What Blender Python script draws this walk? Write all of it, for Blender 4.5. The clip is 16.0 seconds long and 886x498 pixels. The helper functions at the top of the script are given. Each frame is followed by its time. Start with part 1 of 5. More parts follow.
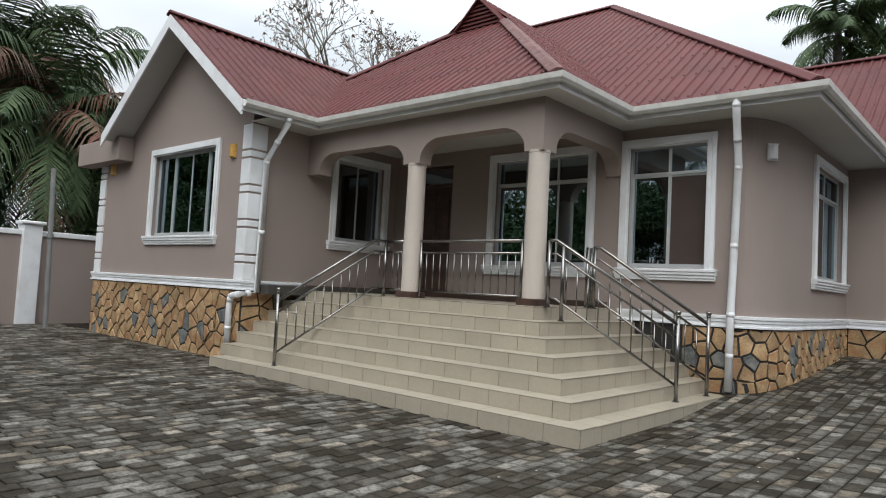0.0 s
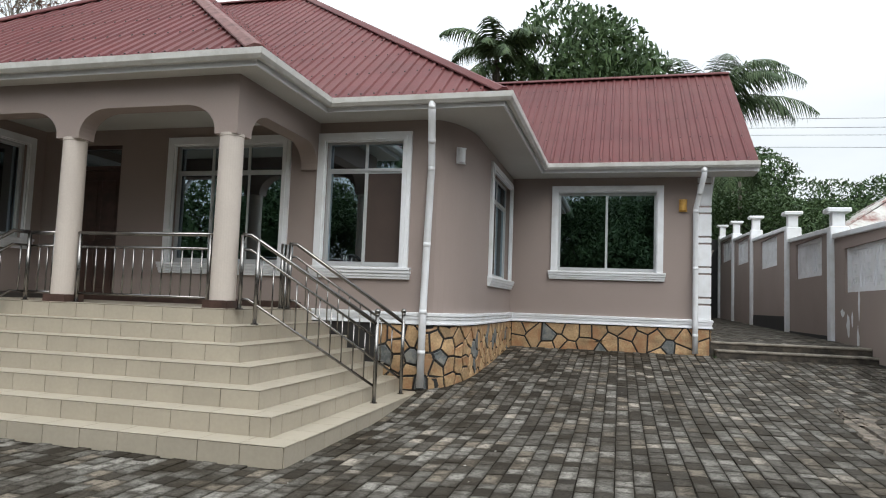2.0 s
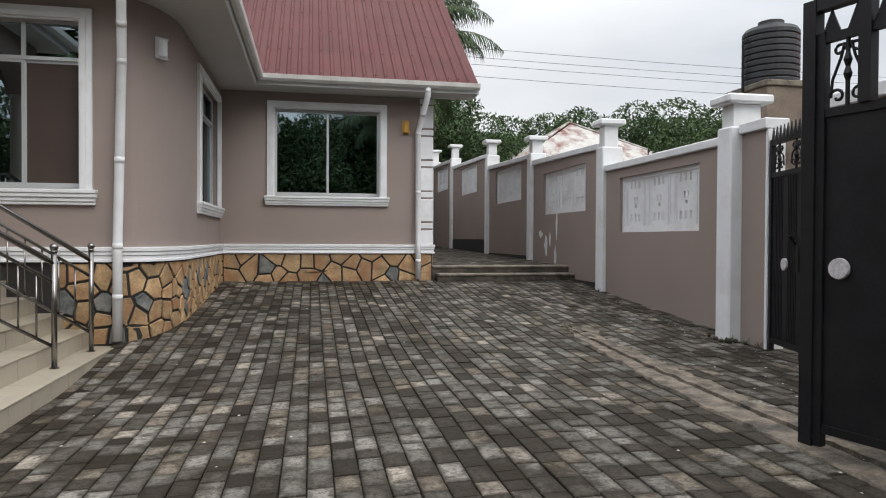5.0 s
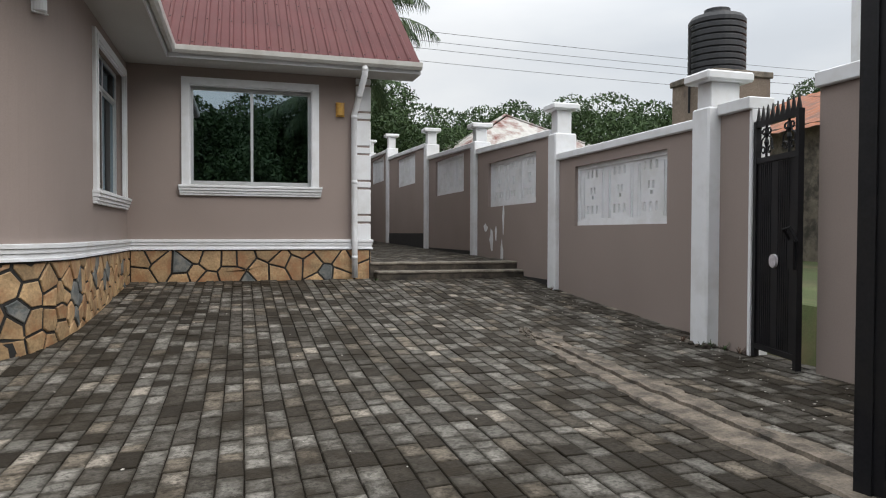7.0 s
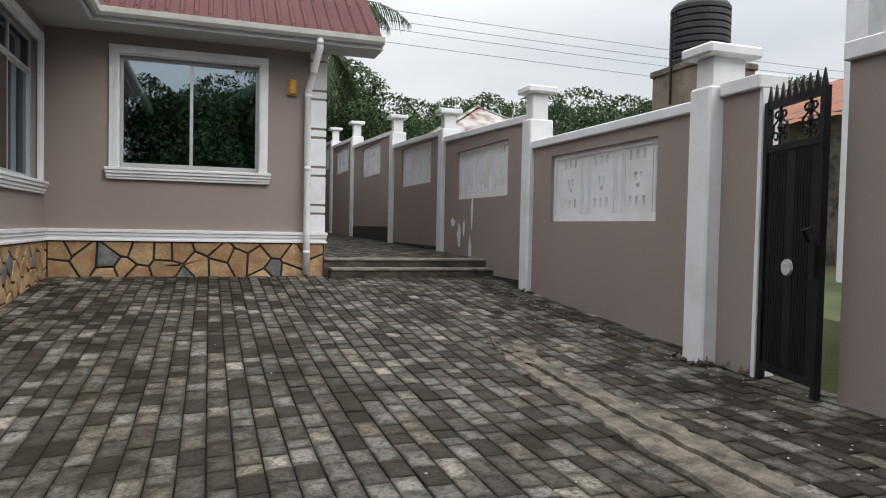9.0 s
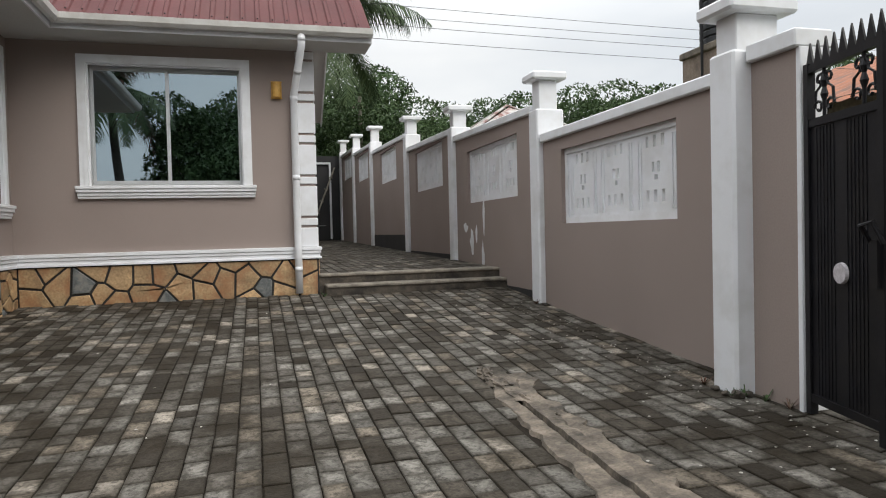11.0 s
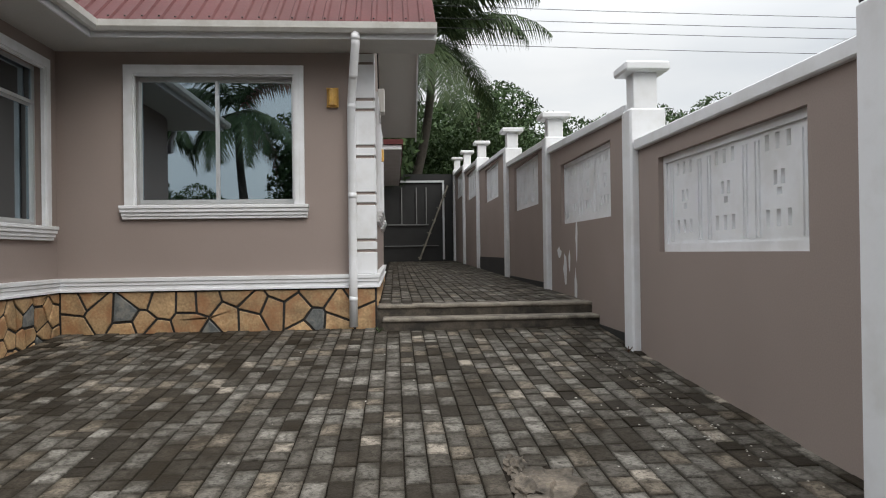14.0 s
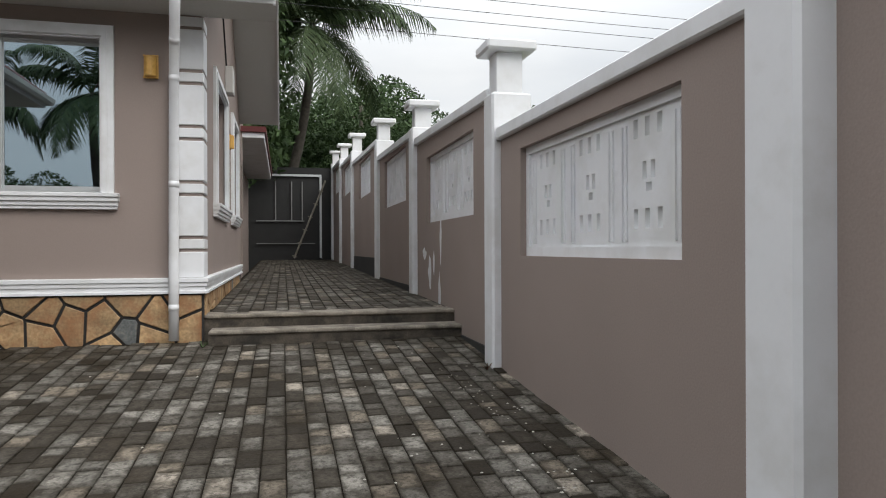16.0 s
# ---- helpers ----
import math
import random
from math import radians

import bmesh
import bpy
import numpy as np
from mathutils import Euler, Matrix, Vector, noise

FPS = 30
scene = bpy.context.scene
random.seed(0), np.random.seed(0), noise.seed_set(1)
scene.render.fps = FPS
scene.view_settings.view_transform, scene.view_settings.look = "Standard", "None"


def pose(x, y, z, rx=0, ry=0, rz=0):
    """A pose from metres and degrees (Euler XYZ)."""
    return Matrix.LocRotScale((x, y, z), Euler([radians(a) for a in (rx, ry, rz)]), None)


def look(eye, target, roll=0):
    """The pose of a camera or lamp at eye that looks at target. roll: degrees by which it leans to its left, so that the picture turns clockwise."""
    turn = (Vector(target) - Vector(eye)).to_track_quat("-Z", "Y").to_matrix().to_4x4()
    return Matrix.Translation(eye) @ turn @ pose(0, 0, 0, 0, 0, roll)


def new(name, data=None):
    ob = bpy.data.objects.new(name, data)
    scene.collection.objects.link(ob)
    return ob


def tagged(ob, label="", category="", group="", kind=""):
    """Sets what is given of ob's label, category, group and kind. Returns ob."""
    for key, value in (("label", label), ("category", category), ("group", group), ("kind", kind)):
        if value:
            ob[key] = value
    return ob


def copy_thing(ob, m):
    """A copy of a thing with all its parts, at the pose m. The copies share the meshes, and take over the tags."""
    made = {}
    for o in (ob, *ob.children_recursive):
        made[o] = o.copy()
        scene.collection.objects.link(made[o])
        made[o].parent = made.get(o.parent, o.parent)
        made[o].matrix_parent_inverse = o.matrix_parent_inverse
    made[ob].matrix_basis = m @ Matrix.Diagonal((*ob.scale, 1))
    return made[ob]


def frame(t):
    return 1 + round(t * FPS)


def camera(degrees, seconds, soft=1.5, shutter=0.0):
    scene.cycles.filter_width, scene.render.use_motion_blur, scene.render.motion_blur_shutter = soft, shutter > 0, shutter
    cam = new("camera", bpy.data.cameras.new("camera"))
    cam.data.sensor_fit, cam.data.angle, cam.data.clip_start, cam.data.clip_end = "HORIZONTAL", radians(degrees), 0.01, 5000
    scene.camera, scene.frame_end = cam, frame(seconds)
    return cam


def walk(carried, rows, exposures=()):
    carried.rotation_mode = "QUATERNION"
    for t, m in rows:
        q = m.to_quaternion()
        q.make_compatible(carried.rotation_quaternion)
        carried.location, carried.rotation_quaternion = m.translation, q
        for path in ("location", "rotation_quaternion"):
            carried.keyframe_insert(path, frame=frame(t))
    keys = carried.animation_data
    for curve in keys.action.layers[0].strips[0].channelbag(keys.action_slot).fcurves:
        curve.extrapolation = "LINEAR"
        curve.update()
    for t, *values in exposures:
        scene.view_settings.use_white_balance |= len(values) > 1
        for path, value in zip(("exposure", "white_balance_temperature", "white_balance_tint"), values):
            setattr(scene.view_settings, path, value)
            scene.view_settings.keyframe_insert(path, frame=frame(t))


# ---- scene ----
cam = camera(66.0, 16.0, soft=1.1)
PATH = [
    (0, (-0.269, 0.304, 1.639), (-1.587, 1.803, 1.756), 3.1),
    (0.5, (-0.415, 0.361, 1.637), (-1.683, 1.904, 1.755), 1.7),
    (1, (-0.525, 0.478, 1.627), (-1.646, 2.128, 1.766), 3.6),
    (1.5, (-0.607, 0.57, 1.681), (-1.392, 2.409, 1.748), 4.3),
    (2, (-0.808, 0.764, 1.648), (-1.31, 2.693, 1.803), 2.1),
    (2.5, (-0.904, 0.93, 1.617), (-1.262, 2.896, 1.703), 1.9),
    (3, (-0.988, 1.125, 1.627), (-1.216, 3.107, 1.758), 0.8),
    (3.5, (-1.09, 1.317, 1.601), (-1.199, 3.314, 1.661), 2.1),
    (4, (-1.154, 1.465, 1.615), (-1.036, 3.461, 1.626), 1.6),
    (4.5, (-1.332, 1.678, 1.592), (-1.043, 3.657, 1.577), 0.9),
    (5, (-1.355, 1.917, 1.596), (-0.978, 3.881, 1.567), 0.3),
    (5.2, (-1.346, 1.999, 1.609), (-0.945, 3.959, 1.603), 0.4),
    (7.3, (-1.221, 3.177, 1.591), (-0.624, 5.085, 1.524), 0.5),
    (7.5, (-1.193, 3.286, 1.575), (-0.575, 5.186, 1.49), 0.9),
    (8, (-1.065, 3.547, 1.564), (-0.386, 5.427, 1.498), 0.8),
    (8.5, (-0.997, 3.792, 1.614), (-0.25, 5.643, 1.495), -1.1),
    (9, (-0.815, 3.993, 1.608), (-0.166, 5.883, 1.545), 1.2),
    (9.2, (-0.721, 4.093, 1.614), (-0.061, 5.981, 1.578), 0.1),
    (11.3, (0.114, 4.923, 1.67), (0.615, 6.859, 1.618), -0.8),
    (11.5, (0.165, 5.018, 1.674), (0.674, 6.951, 1.631), 1.9),
    (12, (0.305, 5.208, 1.687), (0.786, 7.15, 1.672), -0.4),
    (12.5, (0.558, 5.38, 1.693), (0.873, 7.355, 1.659), 0.2),
    (13, (0.784, 5.563, 1.694), (1.044, 7.545, 1.663), 0.3),
    (13.5, (0.96, 5.876, 1.728), (1.097, 7.871, 1.713), 1.1),
    (14, (1.099, 6.077, 1.748), (1.241, 8.072, 1.757), -0.8),
    (14.5, (1.234, 6.346, 1.779), (1.236, 8.346, 1.83), 0.1),
    (15, (1.423, 6.569, 1.752), (1.446, 8.569, 1.786), 0.3),
    (15.5, (1.549, 6.873, 1.786), (1.894, 8.843, 1.839), 1.1),
    (16, (1.685, 7.025, 1.781), (2.142, 8.972, 1.781), -0.2),
]
walk(cam, [(t, look(eye, target, roll)) for t, eye, target, roll in PATH],
     exposures=[(0, 0.04, 6300, 7), (1.5, 0.18, 6300, 7), (2, 0.22, 6300, 7), (2.5, 0.06, 6300, 7), (3.5, -0.1, 6300, 8), (5, 0.05, 6500, 10), (8, 0.0, 6500, 9), (9, 0.04, 6500, 9), (11.5, 0.16, 6600, 9), (13, 0.06, 6600, 9), (16, 0.1, 6550, 9)])


# ---- light ----
world = bpy.data.worlds.new("sky")
scene.world = world
world.use_nodes = True
wn = world.node_tree
sky = wn.nodes.new("ShaderNodeTexSky")
sky.sky_type, sky.sun_disc = "NISHITA", False
sky.sun_elevation, sky.sun_rotation = radians(45), radians(150)
sky.dust_density, sky.air_density = 3.0, 1.0
bg = wn.nodes["Background"]
tc = wn.nodes.new("ShaderNodeTexCoord")
cn = wn.nodes.new("ShaderNodeTexNoise")
cn.inputs["Scale"].default_value, cn.inputs["Detail"].default_value = 2.2, 5.0
cmap = wn.nodes.new("ShaderNodeMapping")
cmap.inputs["Scale"].default_value = (1, 1, 3)
cr = wn.nodes.new("ShaderNodeValToRGB")
cr.color_ramp.elements[0].position, cr.color_ramp.elements[0].color = 0.3, (6.7, 7.05, 7.5, 1)
cr.color_ramp.elements[1].position, cr.color_ramp.elements[1].color = 0.65, (8.7, 8.8, 8.9, 1)
cm = wn.nodes.new("ShaderNodeMix")
cm.data_type = "RGBA"
cm.inputs[0].default_value = 0.9
wn.links.new(tc.outputs["Generated"], cmap.inputs[0])
wn.links.new(cmap.outputs[0], cn.inputs["Vector"])
wn.links.new(cn.outputs["Fac"], cr.inputs[0])
wn.links.new(sky.outputs[0], cm.inputs[6])
wn.links.new(cr.outputs[0], cm.inputs[7])
sz = wn.nodes.new("ShaderNodeSeparateXYZ")
zr = wn.nodes.new("ShaderNodeMapRange")
zr.inputs[1].default_value, zr.inputs[2].default_value = 0.25, 0.9
zr.inputs[3].default_value, zr.inputs[4].default_value = 1.0, 2.6
gm = wn.nodes.new("ShaderNodeVectorMath")
gm.operation = "SCALE"
wn.links.new(tc.outputs["Generated"], sz.inputs[0])
wn.links.new(sz.outputs[2], zr.inputs[0])
wn.links.new(cm.outputs[2], gm.inputs[0])
wn.links.new(zr.outputs[0], gm.inputs["Scale"])
wn.links.new(gm.outputs[0], bg.inputs[0])
bg.inputs[1].default_value = 0.106
sun = new("sun", bpy.data.lights.new("sun", "SUN"))
sun.data.energy, sun.data.angle, sun.data.color = 1.4, radians(40), (1, 0.97, 0.93)
sun.matrix_world = look((5, -8, 9.5), (0, 0, 0))


# ---- materials ----
def mat(name, col, rough=0.7, metal=0.0, var=0.12, scale=3.0, fine=60.0, bump=0.15, dark=None, dscale=1.2, damt=0.0, rnd=0.0, spec=0.5, tones=None):
    m = bpy.data.materials.new(name)
    m.use_nodes = True
    nt = m.node_tree
    N, L = nt.nodes, nt.links
    b = N["Principled BSDF"]
    b.inputs["Roughness"].default_value, b.inputs["Metallic"].default_value = rough, metal
    b.inputs["Specular IOR Level"].default_value = spec
    tc = N.new("ShaderNodeTexCoord")
    geo = N.new("ShaderNodeNewGeometry")
    n1 = N.new("ShaderNodeTexNoise")
    n1.inputs["Scale"].default_value, n1.inputs["Detail"].default_value = scale, 6
    n2 = N.new("ShaderNodeTexNoise")
    n2.inputs["Scale"].default_value, n2.inputs["Detail"].default_value = fine, 3
    L.new(geo.outputs["Position"], n1.inputs["Vector"])
    L.new(geo.outputs["Position"], n2.inputs["Vector"])
    ramp = N.new("ShaderNodeValToRGB")
    c = np.array(col)
    ramp.color_ramp.elements[0].position, ramp.color_ramp.elements[1].position = 0.3, 0.7
    ramp.color_ramp.elements[0].color = (*(c * (1 - var)), 1)
    ramp.color_ramp.elements[1].color = (*np.minimum(c * (1 + var), 1), 1)
    L.new(n1.outputs["Fac"], ramp.inputs[0])
    out = ramp.outputs[0]
    if tones:
        oi2 = N.new("ShaderNodeObjectInfo")
        ad = N.new("ShaderNodeMath")
        ad.operation = "MULTIPLY_ADD"
        ad.inputs[1].default_value = 7.31
        f2 = N.new("ShaderNodeMath")
        f2.operation = "FRACT"
        L.new(oi2.outputs["Random"], ad.inputs[0])
        L.new(geo.outputs["Random Per Island"], ad.inputs[2])
        L.new(ad.outputs[0], f2.inputs[0])
        cr2 = N.new("ShaderNodeValToRGB")
        cr2.color_ramp.interpolation = "CONSTANT"
        els = cr2.color_ramp.elements
        while len(els) < len(tones):
            els.new(0.5)
        for e_, (p_, c_) in zip(els, tones):
            e_.position, e_.color = p_, (*c_, 1)
        L.new(f2.outputs[0], cr2.inputs[0])
        m0 = N.new("ShaderNodeMix")
        m0.data_type = "RGBA"
        m0.inputs[0].default_value = 0.82
        L.new(out, m0.inputs[6])
        L.new(cr2.outputs[0], m0.inputs[7])
        out = m0.outputs[2]
    mx = N.new("ShaderNodeMix")
    mx.data_type, mx.blend_type = "RGBA", "OVERLAY"
    mx.inputs[0].default_value = min(var * 2, 0.6)
    L.new(out, mx.inputs[6])
    L.new(n2.outputs["Fac"], mx.inputs[7])
    out = mx.outputs[2]
    if rnd:
        oi = N.new("ShaderNodeObjectInfo")
        sm = N.new("ShaderNodeMath")
        sm.operation = "ADD"
        fc = N.new("ShaderNodeMath")
        fc.operation = "FRACT"
        L.new(oi.outputs["Random"], sm.inputs[0])
        L.new(geo.outputs["Random Per Island"], sm.inputs[1])
        L.new(sm.outputs[0], fc.inputs[0])
        mul = N.new("ShaderNodeMapRange")
        mul.inputs[3].default_value, mul.inputs[4].default_value = 1 - rnd, 1 + rnd
        L.new(fc.outputs[0], mul.inputs[0])
        m2 = N.new("ShaderNodeMix")
        m2.data_type, m2.blend_type = "RGBA", "MULTIPLY"
        m2.inputs[0].default_value = 1
        L.new(out, m2.inputs[6])
        L.new(mul.outputs[0], m2.inputs[7])
        out = m2.outputs[2]
    if dark is not None:
        n3 = N.new("ShaderNodeTexNoise")
        n3.inputs["Scale"].default_value, n3.inputs["Detail"].default_value = dscale, 8
        n3.inputs["Roughness"].default_value = 0.65
        L.new(geo.outputs["Position"], n3.inputs["Vector"])
        r3 = N.new("ShaderNodeMapRange")
        r3.inputs[1].default_value, r3.inputs[2].default_value = 0.46, 0.64
        r3.inputs[3].default_value, r3.inputs[4].default_value = 0, damt
        L.new(n3.outputs["Fac"], r3.inputs[0])
        m3 = N.new("ShaderNodeMix")
        m3.data_type = "RGBA"
        L.new(r3.outputs[0], m3.inputs[0])
        L.new(out, m3.inputs[6])
        m3.inputs[7].default_value = (*dark, 1)
        out = m3.outputs[2]
    L.new(out, b.inputs["Base Color"])
    if bump:
        bp = N.new("ShaderNodeBump")
        bp.inputs["Strength"].default_value, bp.inputs["Distance"].default_value = bump, 0.004
        L.new(n2.outputs["Fac"], bp.inputs["Height"])
        L.new(bp.outputs[0], b.inputs["Normal"])
    return m


M_WALL = mat("mauve_plaster", (0.287, 0.233, 0.21), 0.75, var=0.05, scale=0.8, fine=90, bump=0.25, spec=0.25)
M_WHITE = mat("white_paint", (0.74, 0.75, 0.77), 0.45, var=0.03, scale=1.5, fine=40, bump=0.1, dark=(0.5, 0.49, 0.46), damt=0.35, dscale=2.5)
M_GUT = mat("gutter_plastic", (0.6, 0.59, 0.56), 0.4, var=0.05, scale=1.2, bump=0.05, dark=(0.35, 0.32, 0.28), damt=0.35, dscale=4)
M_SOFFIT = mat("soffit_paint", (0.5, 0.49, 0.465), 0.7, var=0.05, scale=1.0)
M_ROOF = mat("red_roof_sheet", (0.108, 0.031, 0.031), 0.6, spec=0.2, var=0.14, scale=1.3, fine=30, bump=0.1, dark=(0.12, 0.045, 0.04), damt=0.45, dscale=1.1, rnd=0.08)
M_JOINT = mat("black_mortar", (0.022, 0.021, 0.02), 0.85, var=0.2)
M_STONE = mat("ochre_stone", (0.38, 0.255, 0.135), 0.6, var=0.3, scale=5, fine=35, bump=0.5, dark=(0.28, 0.12, 0.05), damt=0.7, dscale=4, rnd=0.22)
M_STONE2 = mat("grey_slate", (0.13, 0.14, 0.14), 0.6, var=0.3, scale=9, fine=45, bump=0.6, dark=(0.24, 0.22, 0.18), damt=0.6, dscale=9, rnd=0.2)
M_TILE = mat("cream_tile", (0.372, 0.33, 0.262), 0.3, spec=0.35, var=0.05, scale=3, fine=25, bump=0.02, rnd=0.05)
M_GROUT = mat("tile_joint", (0.13, 0.105, 0.075), 0.7, var=0.1)
M_BROWN = mat("brown_tile", (0.06, 0.035, 0.028), 0.3, var=0.3, scale=8, rnd=0.2)
M_STEEL = mat("polished_steel", (0.24, 0.23, 0.22), 0.24, 1.0, var=0.04, scale=8, bump=0.02)
M_ALU = mat("aluminium_frame", (0.62, 0.64, 0.65), 0.35, 0.55, var=0.05)
M_COL = mat("column_paint", (0.5, 0.44, 0.39), 0.6, var=0.05, scale=2, bump=0.15)
M_BLACK = mat("black_gate_paint", (0.008, 0.008, 0.01), 0.45, var=0.3, scale=5, bump=0.1, dark=(0.022, 0.02, 0.018), damt=0.35, dscale=3, spec=0.3)
M_CONC = mat("old_concrete", (0.17, 0.145, 0.115), 0.85, var=0.3, scale=5, fine=70, bump=0.5, dark=(0.04, 0.037, 0.03), damt=0.9, dscale=2.6)
M_SCREEN = mat("brown_mesh_screen", (0.05, 0.033, 0.026), 0.7, var=0.1, fine=200)
M_EARTH = mat("sandy_joint", (0.02, 0.016, 0.012), 0.95, spec=0.1, var=0.35, scale=6, bump=0.5)
M_PAVE = mat("concrete_cobble", (0.1, 0.088, 0.075), 0.7, var=0.4, scale=5.5, fine=55, bump=0.7, dark=(0.022, 0.016, 0.009), damt=0.85, dscale=1.9, rnd=0.28, spec=0.12,
             tones=((0, (0.03, 0.024, 0.017)), (0.12, (0.062, 0.053, 0.041)), (0.28, (0.11, 0.1, 0.085)), (0.5, (0.155, 0.146, 0.128)), (0.72, (0.175, 0.148, 0.115)), (0.82, (0.215, 0.202, 0.178)), (0.96, (0.3, 0.265, 0.22))))


def worn_edges(m, dirt):
    """Dirt that creeps in from a cobble's edges, by its own face coordinates."""
    nt = m.node_tree
    N, L = nt.nodes, nt.links
    b = N["Principled BSDF"]
    src = b.inputs["Base Color"].links[0].from_socket
    uv = N.new("ShaderNodeUVMap")
    uv.uv_map = "face"
    s = N.new("ShaderNodeSeparateXYZ")
    L.new(uv.outputs[0], s.inputs[0])
    ab = []
    for k in (0, 1):
        q = N.new("ShaderNodeMath")
        q.operation = "SUBTRACT"
        q.inputs[1].default_value = 0.5
        L.new(s.outputs[k], q.inputs[0])
        a = N.new("ShaderNodeMath")
        a.operation = "ABSOLUTE"
        L.new(q.outputs[0], a.inputs[0])
        ab.append(a)
    mxm = N.new("ShaderNodeMath")
    mxm.operation = "MAXIMUM"
    L.new(ab[0].outputs[0], mxm.inputs[0])
    L.new(ab[1].outputs[0], mxm.inputs[1])
    geo = N.new("ShaderNodeNewGeometry")
    no = N.new("ShaderNodeTexNoise")
    no.inputs["Scale"].default_value, no.inputs["Detail"].default_value = 11, 8
    L.new(geo.outputs["Position"], no.inputs["Vector"])
    ad = N.new("ShaderNodeMath")
    ad.operation = "MULTIPLY_ADD"
    ad.inputs[1].default_value = 0.85
    L.new(no.outputs["Fac"], ad.inputs[0])
    L.new(mxm.outputs[0], ad.inputs[2])
    r = N.new("ShaderNodeMapRange")
    r.inputs[1].default_value, r.inputs[2].default_value = 0.7, 0.9
    r.inputs[3].default_value, r.inputs[4].default_value = 0.0, 0.6
    L.new(ad.outputs[0], r.inputs[0])
    mx = N.new("ShaderNodeMix")
    mx.data_type = "RGBA"
    L.new(r.outputs[0], mx.inputs[0])
    L.new(src, mx.inputs[6])
    mx.inputs[7].default_value = (*dirt, 1)
    sp = N.new("ShaderNodeTexNoise")
    sp.inputs["Scale"].default_value, sp.inputs["Detail"].default_value, sp.inputs["Roughness"].default_value = 26, 9, 0.75
    L.new(geo.outputs["Position"], sp.inputs["Vector"])
    sr = N.new("ShaderNodeMapRange")
    sr.inputs[1].default_value, sr.inputs[2].default_value = 0.49, 0.6
    sr.inputs[3].default_value, sr.inputs[4].default_value = 0.0, 0.62
    L.new(sp.outputs["Fac"], sr.inputs[0])
    ms = N.new("ShaderNodeMix")
    ms.data_type = "RGBA"
    L.new(sr.outputs[0], ms.inputs[0])
    L.new(mx.outputs[2], ms.inputs[6])
    ms.inputs[7].default_value = (dirt[0] * 0.6, dirt[1] * 0.6, dirt[2] * 0.6, 1)
    L.new(ms.outputs[2], b.inputs["Base Color"])


worn_edges(M_PAVE, (0.021, 0.017, 0.011))
# riser base colour well below that of the treads, with darker blotches
M_RISER = mat("blotched_dark_concrete", (0.075, 0.062, 0.048), 0.85, var=0.45, scale=6, fine=70, bump=0.5, dark=(0.016, 0.014, 0.011), damt=0.95, dscale=3.2)
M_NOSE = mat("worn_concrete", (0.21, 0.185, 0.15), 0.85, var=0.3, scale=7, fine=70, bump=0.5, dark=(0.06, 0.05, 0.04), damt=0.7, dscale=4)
M_MUD = mat("mud_render", (0.24, 0.19, 0.15), 0.9, var=0.25, scale=2, fine=30, bump=0.4, dark=(0.06, 0.045, 0.035), damt=0.8, dscale=1.0)
M_LAMP = mat("amber_glass", (0.62, 0.36, 0.09), 0.2, var=0.1, scale=20)
# near-black colour stands in for the shade inside unlit rooms
M_ROOMSHADE = mat("room_shade", (0.05, 0.045, 0.04), 0.9, var=0.1)
M_CURT = mat("brown_curtain", (0.1, 0.05, 0.035), 0.8, var=0.2, scale=4)
M_TRUNK = mat("palm_bark", (0.06, 0.052, 0.042), 0.9, var=0.3, scale=8, bump=0.6)
M_TRUNK2 = mat("grey_bark", (0.2, 0.18, 0.15), 0.9, var=0.3, scale=8, bump=0.6)
M_TANK = mat("black_tank", (0.018, 0.019, 0.022), 0.5, var=0.2)
M_RUST = mat("rusty_sheet", (0.45, 0.44, 0.41), 0.6, var=0.1, scale=3, dark=(0.17, 0.06, 0.045), damt=1.0, dscale=1.1)
M_RUST2 = mat("orange_rust_sheet", (0.3, 0.1, 0.04), 0.7, var=0.3, scale=3, dark=(0.12, 0.07, 0.05), damt=0.8, dscale=2)
M_GRASS = mat("grass_ground", (0.07, 0.09, 0.03), 0.95, var=0.35, scale=0.7, bump=0.5, dark=(0.16, 0.12, 0.07), damt=0.7, dscale=0.5)
M_SHEET = mat("black_iron_sheet", (0.01, 0.01, 0.01), 0.6, var=0.3, scale=2)


def leaf_mat(name, a, b2, rough=0.5):
    m = mat(name, a, max(rough, 0.65), spec=0.25, var=0.3, scale=1.5, fine=12, bump=0.1)
    nt = m.node_tree
    N, L = nt.nodes, nt.links
    b = N["Principled BSDF"]
    geo = [n for n in N if n.type == "NEW_GEOMETRY"][0]
    src = b.inputs["Base Color"].links[0].from_socket
    mx = N.new("ShaderNodeMix")
    mx.data_type = "RGBA"
    L.new(geo.outputs["Random Per Island"], mx.inputs[0])
    L.new(src, mx.inputs[6])
    mx.inputs[7].default_value = (*b2, 1)
    L.new(mx.outputs[2], b.inputs["Base Color"])
    return m


M_LEAF = leaf_mat("broad_leaf", (0.034, 0.062, 0.024), (0.062, 0.104, 0.036))
M_PALM = leaf_mat("palm_leaf", (0.038, 0.064, 0.03), (0.078, 0.112, 0.048), 0.4)
M_DRY = leaf_mat("dry_leaf", (0.16, 0.07, 0.05), (0.1, 0.09, 0.06))

